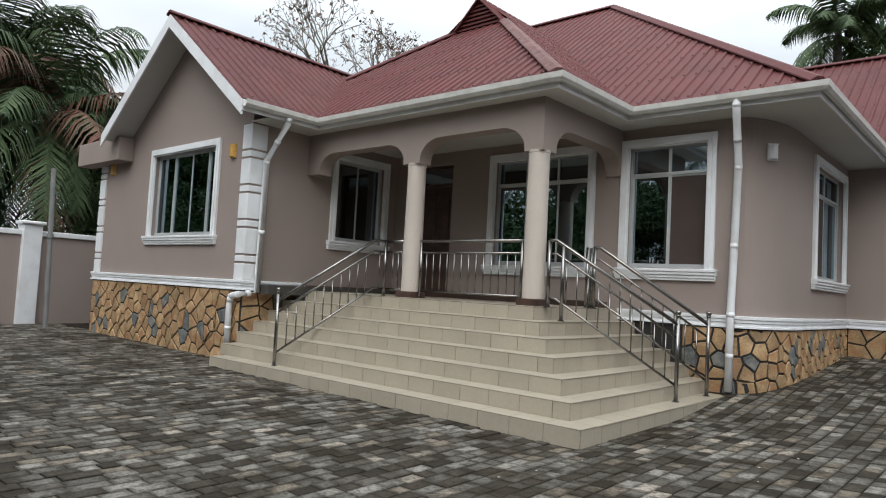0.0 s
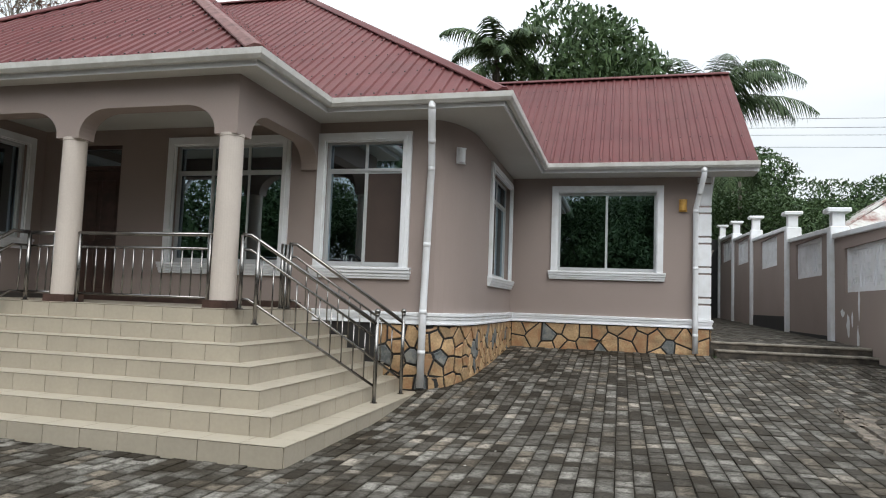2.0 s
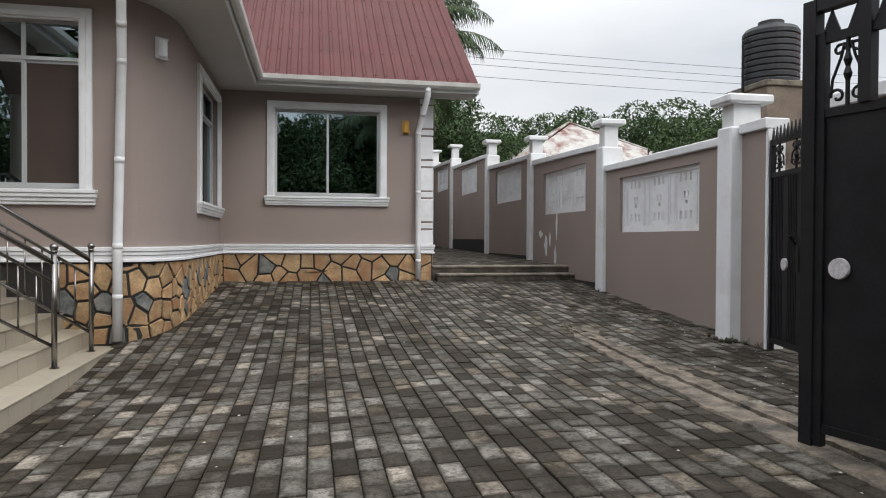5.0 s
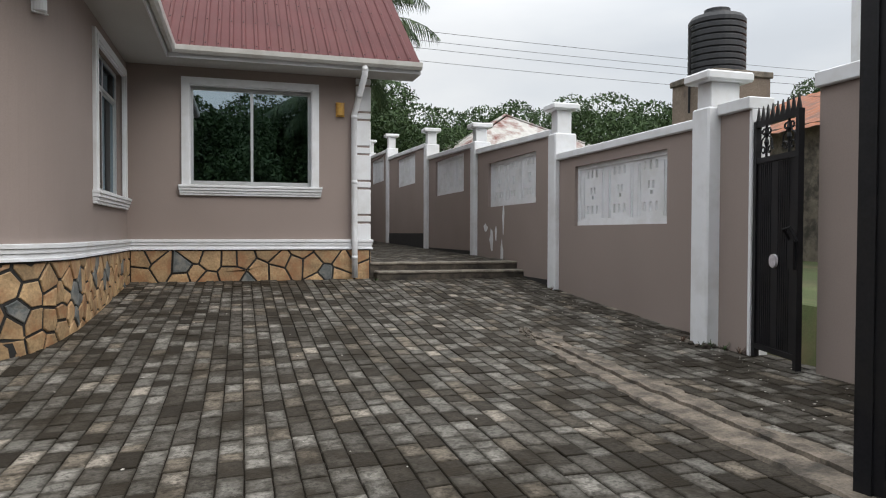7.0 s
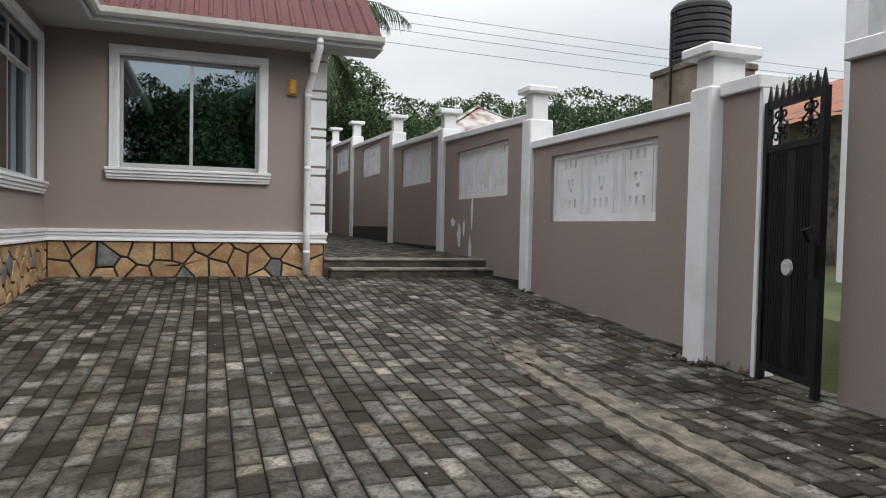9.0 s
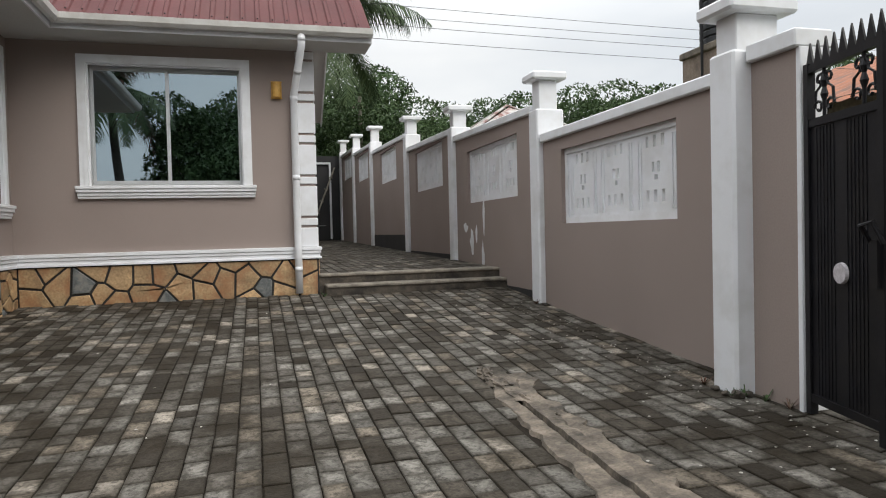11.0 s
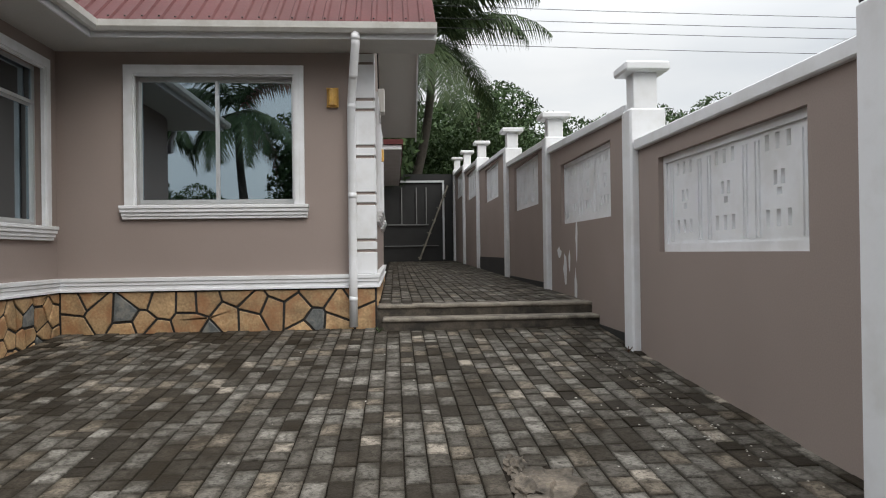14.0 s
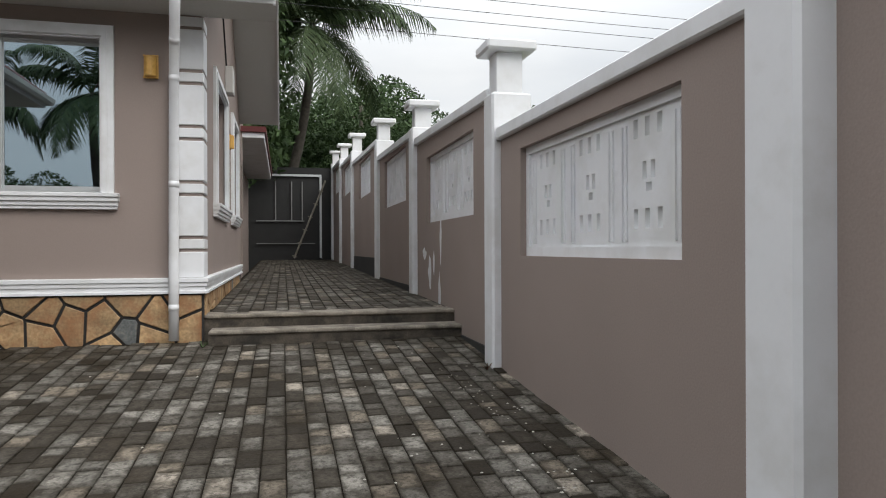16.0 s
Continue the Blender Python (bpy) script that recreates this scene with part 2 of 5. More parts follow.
M_GLASS = bpy.data.materials.new("tinted_glass")
M_GLASS.use_nodes = True
_n, _l = M_GLASS.node_tree.nodes, M_GLASS.node_tree.links
_n.remove(_n["Principled BSDF"])
_g = _n.new("ShaderNodeBsdfGlossy")
_g.inputs["Roughness"].default_value = 0.01
_g.inputs["Color"].default_value = (0.74, 0.9, 1.0, 1)
_t = _n.new("ShaderNodeBsdfTransparent")
_t.inputs["Color"].default_value = (0.2, 0.22, 0.22, 1)
_f = _n.new("ShaderNodeFresnel")
_f.inputs["IOR"].default_value = 4.2
_m = _n.new("ShaderNodeMixShader")
_l.new(_f.outputs[0], _m.inputs[0])
_l.new(_t.outputs[0], _m.inputs[1])
_l.new(_g.outputs[0], _m.inputs[2])
_l.new(_m.outputs[0], _n["Material Output"].inputs[0])


# ---- mesh helpers ----
def link(name, bm, material, parent=None, label="", smooth=False, kind=""):
    me = bpy.data.meshes.new(name)
    bmesh.ops.recalc_face_normals(bm, faces=bm.faces)
    bm.to_mesh(me)
    bm.free()
    me.materials.append(material)
    if smooth:
        for p in me.polygons:
            p.use_smooth = True
    ob = new(name, me)
    if parent:
        ob.parent = parent
    return tagged(ob, label, kind=kind)


part = link


def thing(name, label="", category="", group="", at=(0, 0, 0), kind=""):
    ob = new(name)
    ob.location = at
    return tagged(ob, label, category, group, kind)


def box(bm, x0, x1, y0, y1, z0, z1, m=None, bevel=0.0):
    vs = [bm.verts.new((x, y, z)) for x in (x0, x1) for y in (y0, y1) for z in (z0, z1)]
    fs = [bm.faces.new([vs[i] for i in q]) for q in ((0, 1, 3, 2), (4, 6, 7, 5), (0, 4, 5, 1), (2, 3, 7, 6), (0, 2, 6, 4), (1, 5, 7, 3))]
    if bevel:
        es = list({e for f in fs for e in f.edges})
        r = bmesh.ops.bevel(bm, geom=es, offset=bevel, segments=1, affect="EDGES")
        vs = list({v for v in r["verts"]} | {v for v in vs if v.is_valid})
    if m is not None:
        for v in vs:
            v.co = m @ v.co
    return bm


def boxes(*bs, bevel=0.0):
    bm = bmesh.new()
    for b in bs:
        box(bm, *b, bevel=bevel)
    return bm


def tube(bm, pts, r, n=8, caps=True, r1=None):
    pts = [Vector(p) for p in pts]
    rings = []
    for i, p in enumerate(pts):
        d = (pts[min(i + 1, len(pts) - 1)] - pts[max(i - 1, 0)]).normalized()
        up = Vector((0, 0, 1)) if abs(d.z) < 0.9 else Vector((0, 1, 0))
        a = d.cross(up).normalized()
        b = d.cross(a)
        rr = r if r1 is None else r + (r1 - r) * i / (len(pts) - 1)
        rings.append([bm.verts.new(p + rr * (math.cos(t) * a + math.sin(t) * b)) for t in [2 * math.pi * k / n for k in range(n)]])
    for u, v in zip(rings, rings[1:]):
        for k in range(n):
            bm.faces.new((u[k], u[(k + 1) % n], v[(k + 1) % n], v[k]))
    if caps:
        bm.faces.new(rings[0])
        bm.faces.new(rings[-1][::-1])
    return bm


def lathe(bm, prof, n=24, at=(0, 0, 0)):
    rings = []
    for r, z in prof:
        rings.append([bm.verts.new((at[0] + r * math.cos(2 * math.pi * k / n), at[1] + r * math.sin(2 * math.pi * k / n), at[2] + z)) for k in range(n)])
    for u, v in zip(rings, rings[1:]):
        for k in range(n):
            bm.faces.new((u[k], u[(k + 1) % n], v[(k + 1) % n], v[k]))
    bm.faces.new(rings[0][::-1])
    bm.faces.new(rings[-1])
    return bm


def sweep(bm, path, prof, closed_prof=True):
    """Sweep a profile of (outward, height) along a plan path; outward is to the right of the way."""
    P = [Vector(p) for p in path]
    rows = []
    for i, p in enumerate(P):
        d0 = (P[i] - P[i - 1]).normalized() if i else (P[1] - P[0]).normalized()
        d1 = (P[i + 1] - P[i]).normalized() if i < len(P) - 1 else d0
        n0, n1 = Vector((d0.y, -d0.x)), Vector((d1.y, -d1.x))
        n = (n0 + n1).normalized()
        n = n / max(n.dot(n0), 0.3)
        rows.append([bm.verts.new((p.x + n.x * o, p.y + n.y * o, z)) for o, z in prof])
    k = len(prof)
    for a, b in zip(rows, rows[1:]):
        for j in range(k if closed_prof else k - 1):
            bm.faces.new((a[j], a[(j + 1) % k], b[(j + 1) % k], b[j]))
    if closed_prof:
        bm.faces.new(rows[0])
        bm.faces.new(rows[-1][::-1])
    return bm


def wall_mesh(length, z0, z1, thick, openings):
    """A wall along +x from 0, outer face at y = 0 and its body in +y, with openings (u0, u1, v0, v1)."""
    us = sorted({0, length, *[o[0] for o in openings], *[o[1] for o in openings]})
    zs = sorted({z0, z1, *[o[2] for o in openings], *[o[3] for o in openings]})
    bm = bmesh.new()
    def solid(i, j):
        if not (0 <= i < len(us) - 1 and 0 <= j < len(zs) - 1):
            return False
        u, z = (us[i] + us[i + 1]) / 2, (zs[j] + zs[j + 1]) / 2
        return not any(o[0] < u < o[1] and o[2] < z < o[3] for o in openings)
    cache = {}
    def v(u, y, z):
        key = (round(u, 4), y, round(z, 4))
        if key not in cache:
            cache[key] = bm.verts.new((u, y, z))
        return cache[key]
    t = thick
    for i in range(len(us) - 1):
        for j in range(len(zs) - 1):
            if not solid(i, j):
                continue
            a, b, c, d = us[i], us[i + 1], zs[j], zs[j + 1]
            bm.faces.new((v(a, 0, c), v(b, 0, c), v(b, 0, d), v(a, 0, d)))
            bm.faces.new((v(a, t, c), v(a, t, d), v(b, t, d), v(b, t, c)))
            if not solid(i - 1, j):
                bm.faces.new((v(a, 0, c), v(a, 0, d), v(a, t, d), v(a, t, c)))
            if not solid(i + 1, j):
                bm.faces.new((v(b, 0, c), v(b, t, c), v(b, t, d), v(b, 0, d)))
            if not solid(i, j - 1):
                bm.faces.new((v(a, 0, c), v(a, t, c), v(b, t, c), v(b, 0, c)))
            if not solid(i, j + 1):
                bm.faces.new((v(a, 0, d), v(b, 0, d), v(b, t, d), v(a, t, d)))
    return bm


def ground_z(x, y):
    """The paving's height: nearly level at the steps, rising towards the wing and the boundary wall."""
    base = float(np.interp(y, [-2, 3, 5, 7, 8, 9.1, 10, 10.8, 11.9, 12.7, 13.2, 14.7], [0.28, 0.33, 0.37, 0.39, 0.4, 0.44, 0.49, 0.55, 0.61, 0.67, 0.72, 0.83]))
    w = min(1.0, max(0.0, (10.8 - y) / 2.5))
    return base + 0.005 * max(0.0, min(x, 3.5)) + 0.04 * max(min(x, 0.0), -3.6) * w + 0.006 * max(0.0, -3.6 - x)


# ---- plan ----
BAND, BAND_G = 1.49, 1.61        # top of the white band: main block and wing, gable block
SILL, HEAD, LOW = 2.35, 4.075, 2.1           # outer edges of the window surrounds
EAVE = 4.42
SOF = 4.26
FX, RX, EX = -10.12, -2.96, 0.845   # walls that face east
GY, MY, WY = 6.58, 9.98, 14.62  # walls that face south
LX = -15.93
PX, PY, PZ = -5.13, 7.65, 1.475   # the porch floor's corner
RISE, TREAD = 0.1775, 0.28
STEPX, STEPY = PX + 6 * TREAD, PY - 6 * TREAD
AX, AY = 0.5, 1.15              # the rounded corner
ARC = [(RX - AX + AX * math.sin(t), MY + AY - AY * math.cos(t)) for t in [math.pi / 2 * k / 12 for k in range(13)]]


# ---- ground ----
def grid_ground(name, xs, ys, zf, material):
    bm = bmesh.new()
    vs = [[bm.verts.new((x, y, zf(x, y))) for x in xs] for y in ys]
    for j in range(len(ys) - 1):
        for i in range(len(xs) - 1):
            bm.faces.new((vs[j][i], vs[j][i + 1], vs[j + 1][i + 1], vs[j + 1][i]))
    return tagged(link(name, bm, material), kind="structure")


def land_z(x, y):
    if x < -18 or x > 6 or y < -6:
        return 0.1
    return 0.05 + (0.0 if y < 15 else 0.6)


FX0, FX1 = -400, 400
grid_ground("ground", [-400, -150, -60, -30, -18.2, -18, 5, 5.5, 12, 30, 60, 150, 400], [-400, -150, -60, -30, -14, 15, 15.2, 25, 36, 45, 60, 100, 200, 400],
            lambda x, y: (-0.05 if y < 15.1 else 0.85) if -18.1 < x < 5.2 else (0.0 if y < 15 else 0.9), M_GRASS)
grid_ground("courtyard_bed", list(np.linspace(-18, 3.58, 30)), list(np.linspace(-13, 14.7, 50)), lambda x, y: ground_z(x, y) - 0.012, M_EARTH)


def yard_z(x, y):
    return 1.1 + 0.015 * (y - 15)


# ---- walls ----
def setwall(name, bm, m, material=M_WALL):
    ob = link(name, bm, material)
    ob.matrix_world = m
    return tagged(ob, kind="structure")


def south(x, y):
    return pose(x, y, 0)


def east(x, y):
    """A wall that faces east and runs north from (x, y)."""
    return pose(x, y, 0, 0, 0, 90)


T = 0.2
W = 0.11   # surround's width
# window openings: centre along the wall, from, to
WIN_G = (-13.62, -11.06)
WIN_P = (8.3, 9.75)
WIN_B = (-7.73, -5.61)
WIN_M = (-5.165, -3.71)
WIN_S = (12.1, 14.42)
WIN_R = (-2.155, 0.005)
def hole(a, b, o, lo=SILL, hi=HEAD):
    return (a + W - o, b - W - o, lo + 0.02, hi - W)
setwall("wall_gable_south", wall_mesh(FX - LX, -0.1, 4.7, T, [hole(*WIN_G, LX)]), south(LX, GY))
GXC, GH, KG = -12.19, 2.59, 0.75
E0 = EAVE
GZ = E0 + KG * GH
def gable_under(x):
    return E0 + KG * (GH - abs(x - GXC)) - 0.1
bm = bmesh.new()
gv = [bm.verts.new((x, y, z)) for y in (GY, GY + T) for x, z in ((LX, 4.701), (FX, 4.701), (FX, 4.702), (FX - 0.05, 4.703), (GXC, gable_under(GXC)), (LX, 4.702))]
for q in ((0, 1, 2, 3, 4, 5), (6, 7, 8, 9, 10, 11)):
    bm.faces.new([gv[k] for k in q])
tagged(link("wall_gable_peak", bm, M_WALL), kind="structure")
setwall("wall_gable_east", wall_mesh(MY - GY - T + 0.0, -0.1, 4.7, T, [hole(*WIN_P, GY + T, 2.41, 4.07)]), east(FX, GY + T))
setwall("wall_gable_west", wall_mesh(9.0, -0.1, 4.7, T, []), pose(LX, GY + T + 9, 0, 0, 0, -90))
setwall("wall_main_south", wall_mesh(RX - AX - FX, -0.1, 4.7, T, [hole(*WIN_B, FX, LOW), hole(*WIN_M, FX, LOW), (0.6, 1.5, PZ, 4.0)]), south(FX, MY))
bm = bmesh.new()
sweep(bm, ARC, [(0, -0.1), (0, 4.7), (-T, 4.7), (-T, -0.1)])
tagged(link("wall_rounded_corner", bm, M_WALL, smooth=False), kind="structure")
setwall("wall_main_east", wall_mesh(WY - MY - AY, -0.1, 4.7, T, [hole(*WIN_S, MY + AY, LOW)]), east(RX, MY + AY))
setwall("wall_wing_south", wall_mesh(EX - RX, -0.1, 4.7, T, [hole(*WIN_R, RX)]), south(RX, WY))
setwall("wall_wing_east", wall_mesh(6.8, -0.1, 4.7, T, [(15.95 + W - WY - T, 17.9 - W - WY - T, SILL + 0.02, HEAD - W), (18.9 + W - WY - T, 20.4 - W - WY - T, SILL + 0.02, HEAD - W)]), east(EX, WY + T))
setwall("wall_back", wall_mesh(EX - LX, -0.1, 4.7, T, []), pose(EX, 22.4, 0, 0, 0, 180))
# unseen walls and floor added behind the glass, coloured dark for the rooms' shade
setwall("wall_inner_gable", boxes((-14.5, -10.3, 9.9, 10.0, 0.5, 4.2)), pose(0, 0, 0), M_ROOMSHADE)
setwall("wall_inner_main", boxes((-9.2, -3.2, 13.3, 13.4, 0.5, 4.2)), pose(0, 0, 0), M_ROOMSHADE)
setwall("wall_inner_wing", boxes((-2.6, 0.6, 18.0, 18.1, 0.5, 4.2)), pose(0, 0, 0), M_ROOMSHADE)
tagged(link("floor_inside", boxes((LX + 0.25, -9.75, GY + 0.25, 18, 1.4, 1.55), (-9.25, RX - 0.25, MY + 0.25, 18, 1.4, 1.55), (RX - 0.2, EX - 0.25, WY + 0.25, 18, 1.4, 1.55)), M_ROOMSHADE), kind="structure")
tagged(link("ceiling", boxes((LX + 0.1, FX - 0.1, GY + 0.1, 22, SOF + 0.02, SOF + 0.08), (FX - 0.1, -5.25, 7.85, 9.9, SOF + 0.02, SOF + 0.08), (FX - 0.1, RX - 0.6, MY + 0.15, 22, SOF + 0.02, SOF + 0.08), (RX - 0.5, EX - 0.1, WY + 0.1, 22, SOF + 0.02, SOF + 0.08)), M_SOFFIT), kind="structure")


# ---- windows ----
def window(name, a, b, m, lo=SILL, hi=HEAD, transom=0.0, curtain=(), mull=(0.5,), deep=0.09, screens=()):
    """Window in a wall whose outer face is y = 0 in the frame m, from a to b along it."""
    root = thing(name, "sliding window in white moulded surround with grey aluminium frame and reflective tinted glass", "window", kind="structure")
    root.matrix_world = m
    bm = bmesh.new()
    for o0, o1, d in ((0.0, 0.075, 0.04), (0.06, 0.115, 0.055), (0.105, 0.135, 0.03)):
        for x0, x1, z0, z1 in ((a + o0, a + o1, lo, hi - o0), (b - o1, b - o0, lo, hi - o0), (a + o1, b - o1, hi - o1, hi - o0)):
            box(bm, x0, x1, -d, 0.01, z0, z1)
    part("surround", bm, M_WHITE, root)
    bm = bmesh.new()
    for z0, z1, e, d in ((lo - 0.03, lo + 0.012, 0.05, 0.1), (lo - 0.075, lo - 0.03, 0.045, 0.085), (lo - 0.12, lo - 0.075, 0.035, 0.065), (lo - 0.155, lo - 0.12, 0.03, 0.05)):
        box(bm, a - e, b + e, -d, 0.02, z0, z1, bevel=0.006)
    part("window_sill", bm, M_WHITE, root)
    x0, x1, z0, z1 = a + W, b - W, lo + 0.02, hi - W
    tz = z1 - transom if transom else z1
    f = 0.04
    fr = [(x0, x0 + f, deep, deep + 0.06, z0, z1), (x1 - f, x1, deep, deep + 0.06, z0, z1), (x0 + f, x1 - f, deep, deep + 0.06, z0, z0 + f), (x0 + f, x1 - f, deep, deep + 0.06, z1 - f, z1)]
    if transom:
        fr.append((x0 + f, x1 - f, deep, deep + 0.06, tz - f / 2, tz + f / 2))
    part("window_frame", boxes(*fr), M_ALU, root)
    cuts = [x0 + f] + [x0 + (x1 - x0) * q for q in mull] + [x1 - f]
    top = tz - (f / 2 if transom else f)
    for k, (p, q) in enumerate(zip(cuts, cuts[1:])):
        dy = deep + 0.012 + 0.022 * (k % 2)
        s = part("sash", boxes((p - 0.012, p + 0.022, dy, dy + 0.02, z0 + f, top), (q - 0.022, q + 0.012, dy, dy + 0.02, z0 + f, top), (p + 0.022, q - 0.022, dy, dy + 0.02, z0 + f, z0 + f + 0.03), (p + 0.022, q - 0.022, dy, dy + 0.02, top - 0.03, top)), M_ALU, root)
        if k in screens:
            part("insect_screen", boxes((p + 0.022, q - 0.022, dy + 0.004, dy + 0.008, z0 + f + 0.03, top - 0.03)), M_SCREEN, s, "brown insect screen")
        else:
            g = part("pane", boxes((p + 0.022, q - 0.022, dy + 0.008, dy + 0.012, z0 + f + 0.03, top - 0.03)), M_GLASS, s)
            g.visible_shadow = False
        if transom:
            g = part("pane", boxes((p + 0.003, q - 0.003, deep + 0.02, deep + 0.024, tz + f / 2, z1 - f)), M_GLASS, root)
            g.visible_shadow = False
            if k:
                part("mullion", boxes((p - 0.02, p + 0.02, deep + 0.001, deep + 0.018, tz + f / 2, z1 - f)), M_ALU, root)
    for k, (p, q) in enumerate(curtain):
        bm = bmesh.new()
        n = max(4, int((q - p) / 0.03))
        r = [[bm.verts.new((p + (q - p) * i / n, 0.26 + 0.02 * math.sin(i * 1.3), z)) for i in range(n + 1)] for z in (z0 - 0.1, tz)]
        for i in range(n):
            bm.faces.new((r[0][i], r[0][i + 1], r[1][i + 1], r[1][i]))
        part("curtain", bm, M_CURT, root)
    return root


window("window_1", *WIN_G, south(0, GY), mull=(0.27, 0.55, 0.8))
window("window_2", *WIN_P, east(FX, 0), lo=2.41, hi=4.07, mull=(0.5,))
window("window_3", *WIN_B, south(0, MY), lo=LOW, transom=0.42, mull=(0.33, 0.66))
window("window_4", *WIN_M, south(0, MY), lo=LOW, transom=0.42, curtain=[(-4.45, -3.8)], screens=(1,))
window("window_5", *WIN_S, east(RX, 0), lo=LOW, transom=0.42, curtain=[(13.6, 14.3)], screens=(0,))
window("window_6", *WIN_R, south(0, WY))

# ---- plinth, band ----
BANDPATHS = [[(LX, GY + 3), (LX, GY), (FX, GY), (FX, PY + 0.15)], [(PX - 0.0, MY), (RX - AX, MY), *ARC[1:], (RX, WY), (EX, WY), (EX, 21)]]
for p, zb in zip(BANDPATHS, (BAND_G, BAND)):
    bm = bmesh.new()
    for z0, z1, o in ((zb - 0.045, zb, 0.075), (zb - 0.09, zb - 0.045, 0.062), (zb - 0.135, zb - 0.09, 0.05), (zb - 0.165, zb - 0.135, 0.07)):
        sweep(bm, p, [(-0.01, z0), (o, z0), (o, z1 - 0.006), (o - 0.008, z1), (-0.01, z1)])
    tagged(link("plinth_band", bm, M_WHITE), kind="structure")
    bm = bmesh.new()
    sweep(bm, p, [(-0.01, -0.05), (0.028, -0.05), (0.028, zb - 0.165), (-0.01, zb - 0.165)])
    tagged(link("plinth", bm, M_JOINT), kind="structure")


# ---- steps and porch ----
steps = thing("entrance_steps", "cream tiled entrance steps with seven risers leading up to the porch", "steps", kind="structure")
LEFTX = FX + 0.2
bm = bmesh.new()
for k in range(7):
    e = (6 - k) * TREAD
    zt = PZ - (6 - k) * RISE
    x0 = LEFTX if k == 0 else FX
    if k == 0:
        box(bm, x0, PX + e, PY - e, GY - 0.03, -0.1, zt)
        box(bm, FX + 0.03, PX + e, GY - 0.03, MY - 0.03, -0.1, zt)
    else:
        box(bm, FX + 0.03, PX + e, PY - e, MY - 0.03, zt - RISE, zt)
link("steps_core", bm, M_GROUT, steps)

# columns
def column(x, y):
    c = thing("column", "round painted porch column on a dark tiled base", "column", "porch columns", (x, y, PZ))
    part("shaft", lathe(bmesh.new(), [(0.15, 0.1), (0.145, 1.0), (0.14, 2.03), (0.147, 2.035), (0.147, 2.07)], 32), M_COL, c, smooth=False)
    part("base", boxes((-0.16, 0.16, -0.16, 0.16, 0, 0.1)), M_BROWN, c, "brown tiled base")
    return c
column(-7.54, 7.87)
column(-5.3, 7.87)


def arch_wall(length, spans, zs, ztop, thick, flat=0.35):
    """A beam of the porch with flattened arches: spans (u0, u1), springing at zs."""
    bm = bmesh.new()
    for u0, u1, r in spans:
        pass
    xs = [0.0]
    n = 10
    prof = []
    u = 0.0
    for u0, u1, r in spans:
        prof += [(u, zs), (u0, zs)]
        for k in range(n + 1):
            t = math.pi / 2 * k / n
            prof.append((u0 + r * (1 - math.cos(t)), zs + 0.04 + r * 0.8 * math.sin(t)))
        for k in range(n + 1):
            t = math.pi / 2 * (1 - k / n)
            prof.append((u1 - r * (1 - math.cos(t)), zs + 0.04 + r * 0.8 * math.sin(t)))
        prof.append((u1, zs))
        u = u1
    prof.append((length, zs))
    seen = []
    for p in prof:
        if not seen or (abs(p[0] - seen[-1][0]) + abs(p[1] - seen[-1][1])) > 1e-4:
            seen.append(p)
    for p, q in zip(seen, seen[1:]):
        a = [bm.verts.new((p[0], y, z)) for y in (0, thick) for z in (p[1], ztop)]
        b = [bm.verts.new((q[0], y, z)) for y in (0, thick) for z in (q[1], ztop)]
        bm.faces.new((a[0], a[2], b[2], b[0]))
        if abs(p[0] - q[0]) > 1e-4:
            bm.faces.new((a[0], b[0], b[1], a[1]))
            bm.faces.new((a[2], a[3], b[3], b[2]))
            bm.faces.new((a[1], b[1], b[3], a[3]))
    for u, zz in ((0, zs), (length, zs)):
        e = [bm.verts.new((u, y, z)) for y, z in ((0, zz), (thick, zz), (thick, ztop), (0, ztop))]
        bm.faces.new(e)
    bmesh.ops.remove_doubles(bm, verts=bm.verts, dist=0.0005)
    return bm
setwall("wall_porch_beam_front", arch_wall(4.96, [(0.33, 2.4, 0.38), (2.74, 4.66, 0.4)], 3.53, 4.5, 0.26), south(FX + 0.0, 7.74))
setwall("wall_porch_beam_side", arch_wall(MY - 8.0, [(0.06, 1.93, 0.4)], 3.53, 4.5, 0.26), east(-5.16, 8.0))

# ---- roofs ----
K = 0.745
RIBP = 0.19


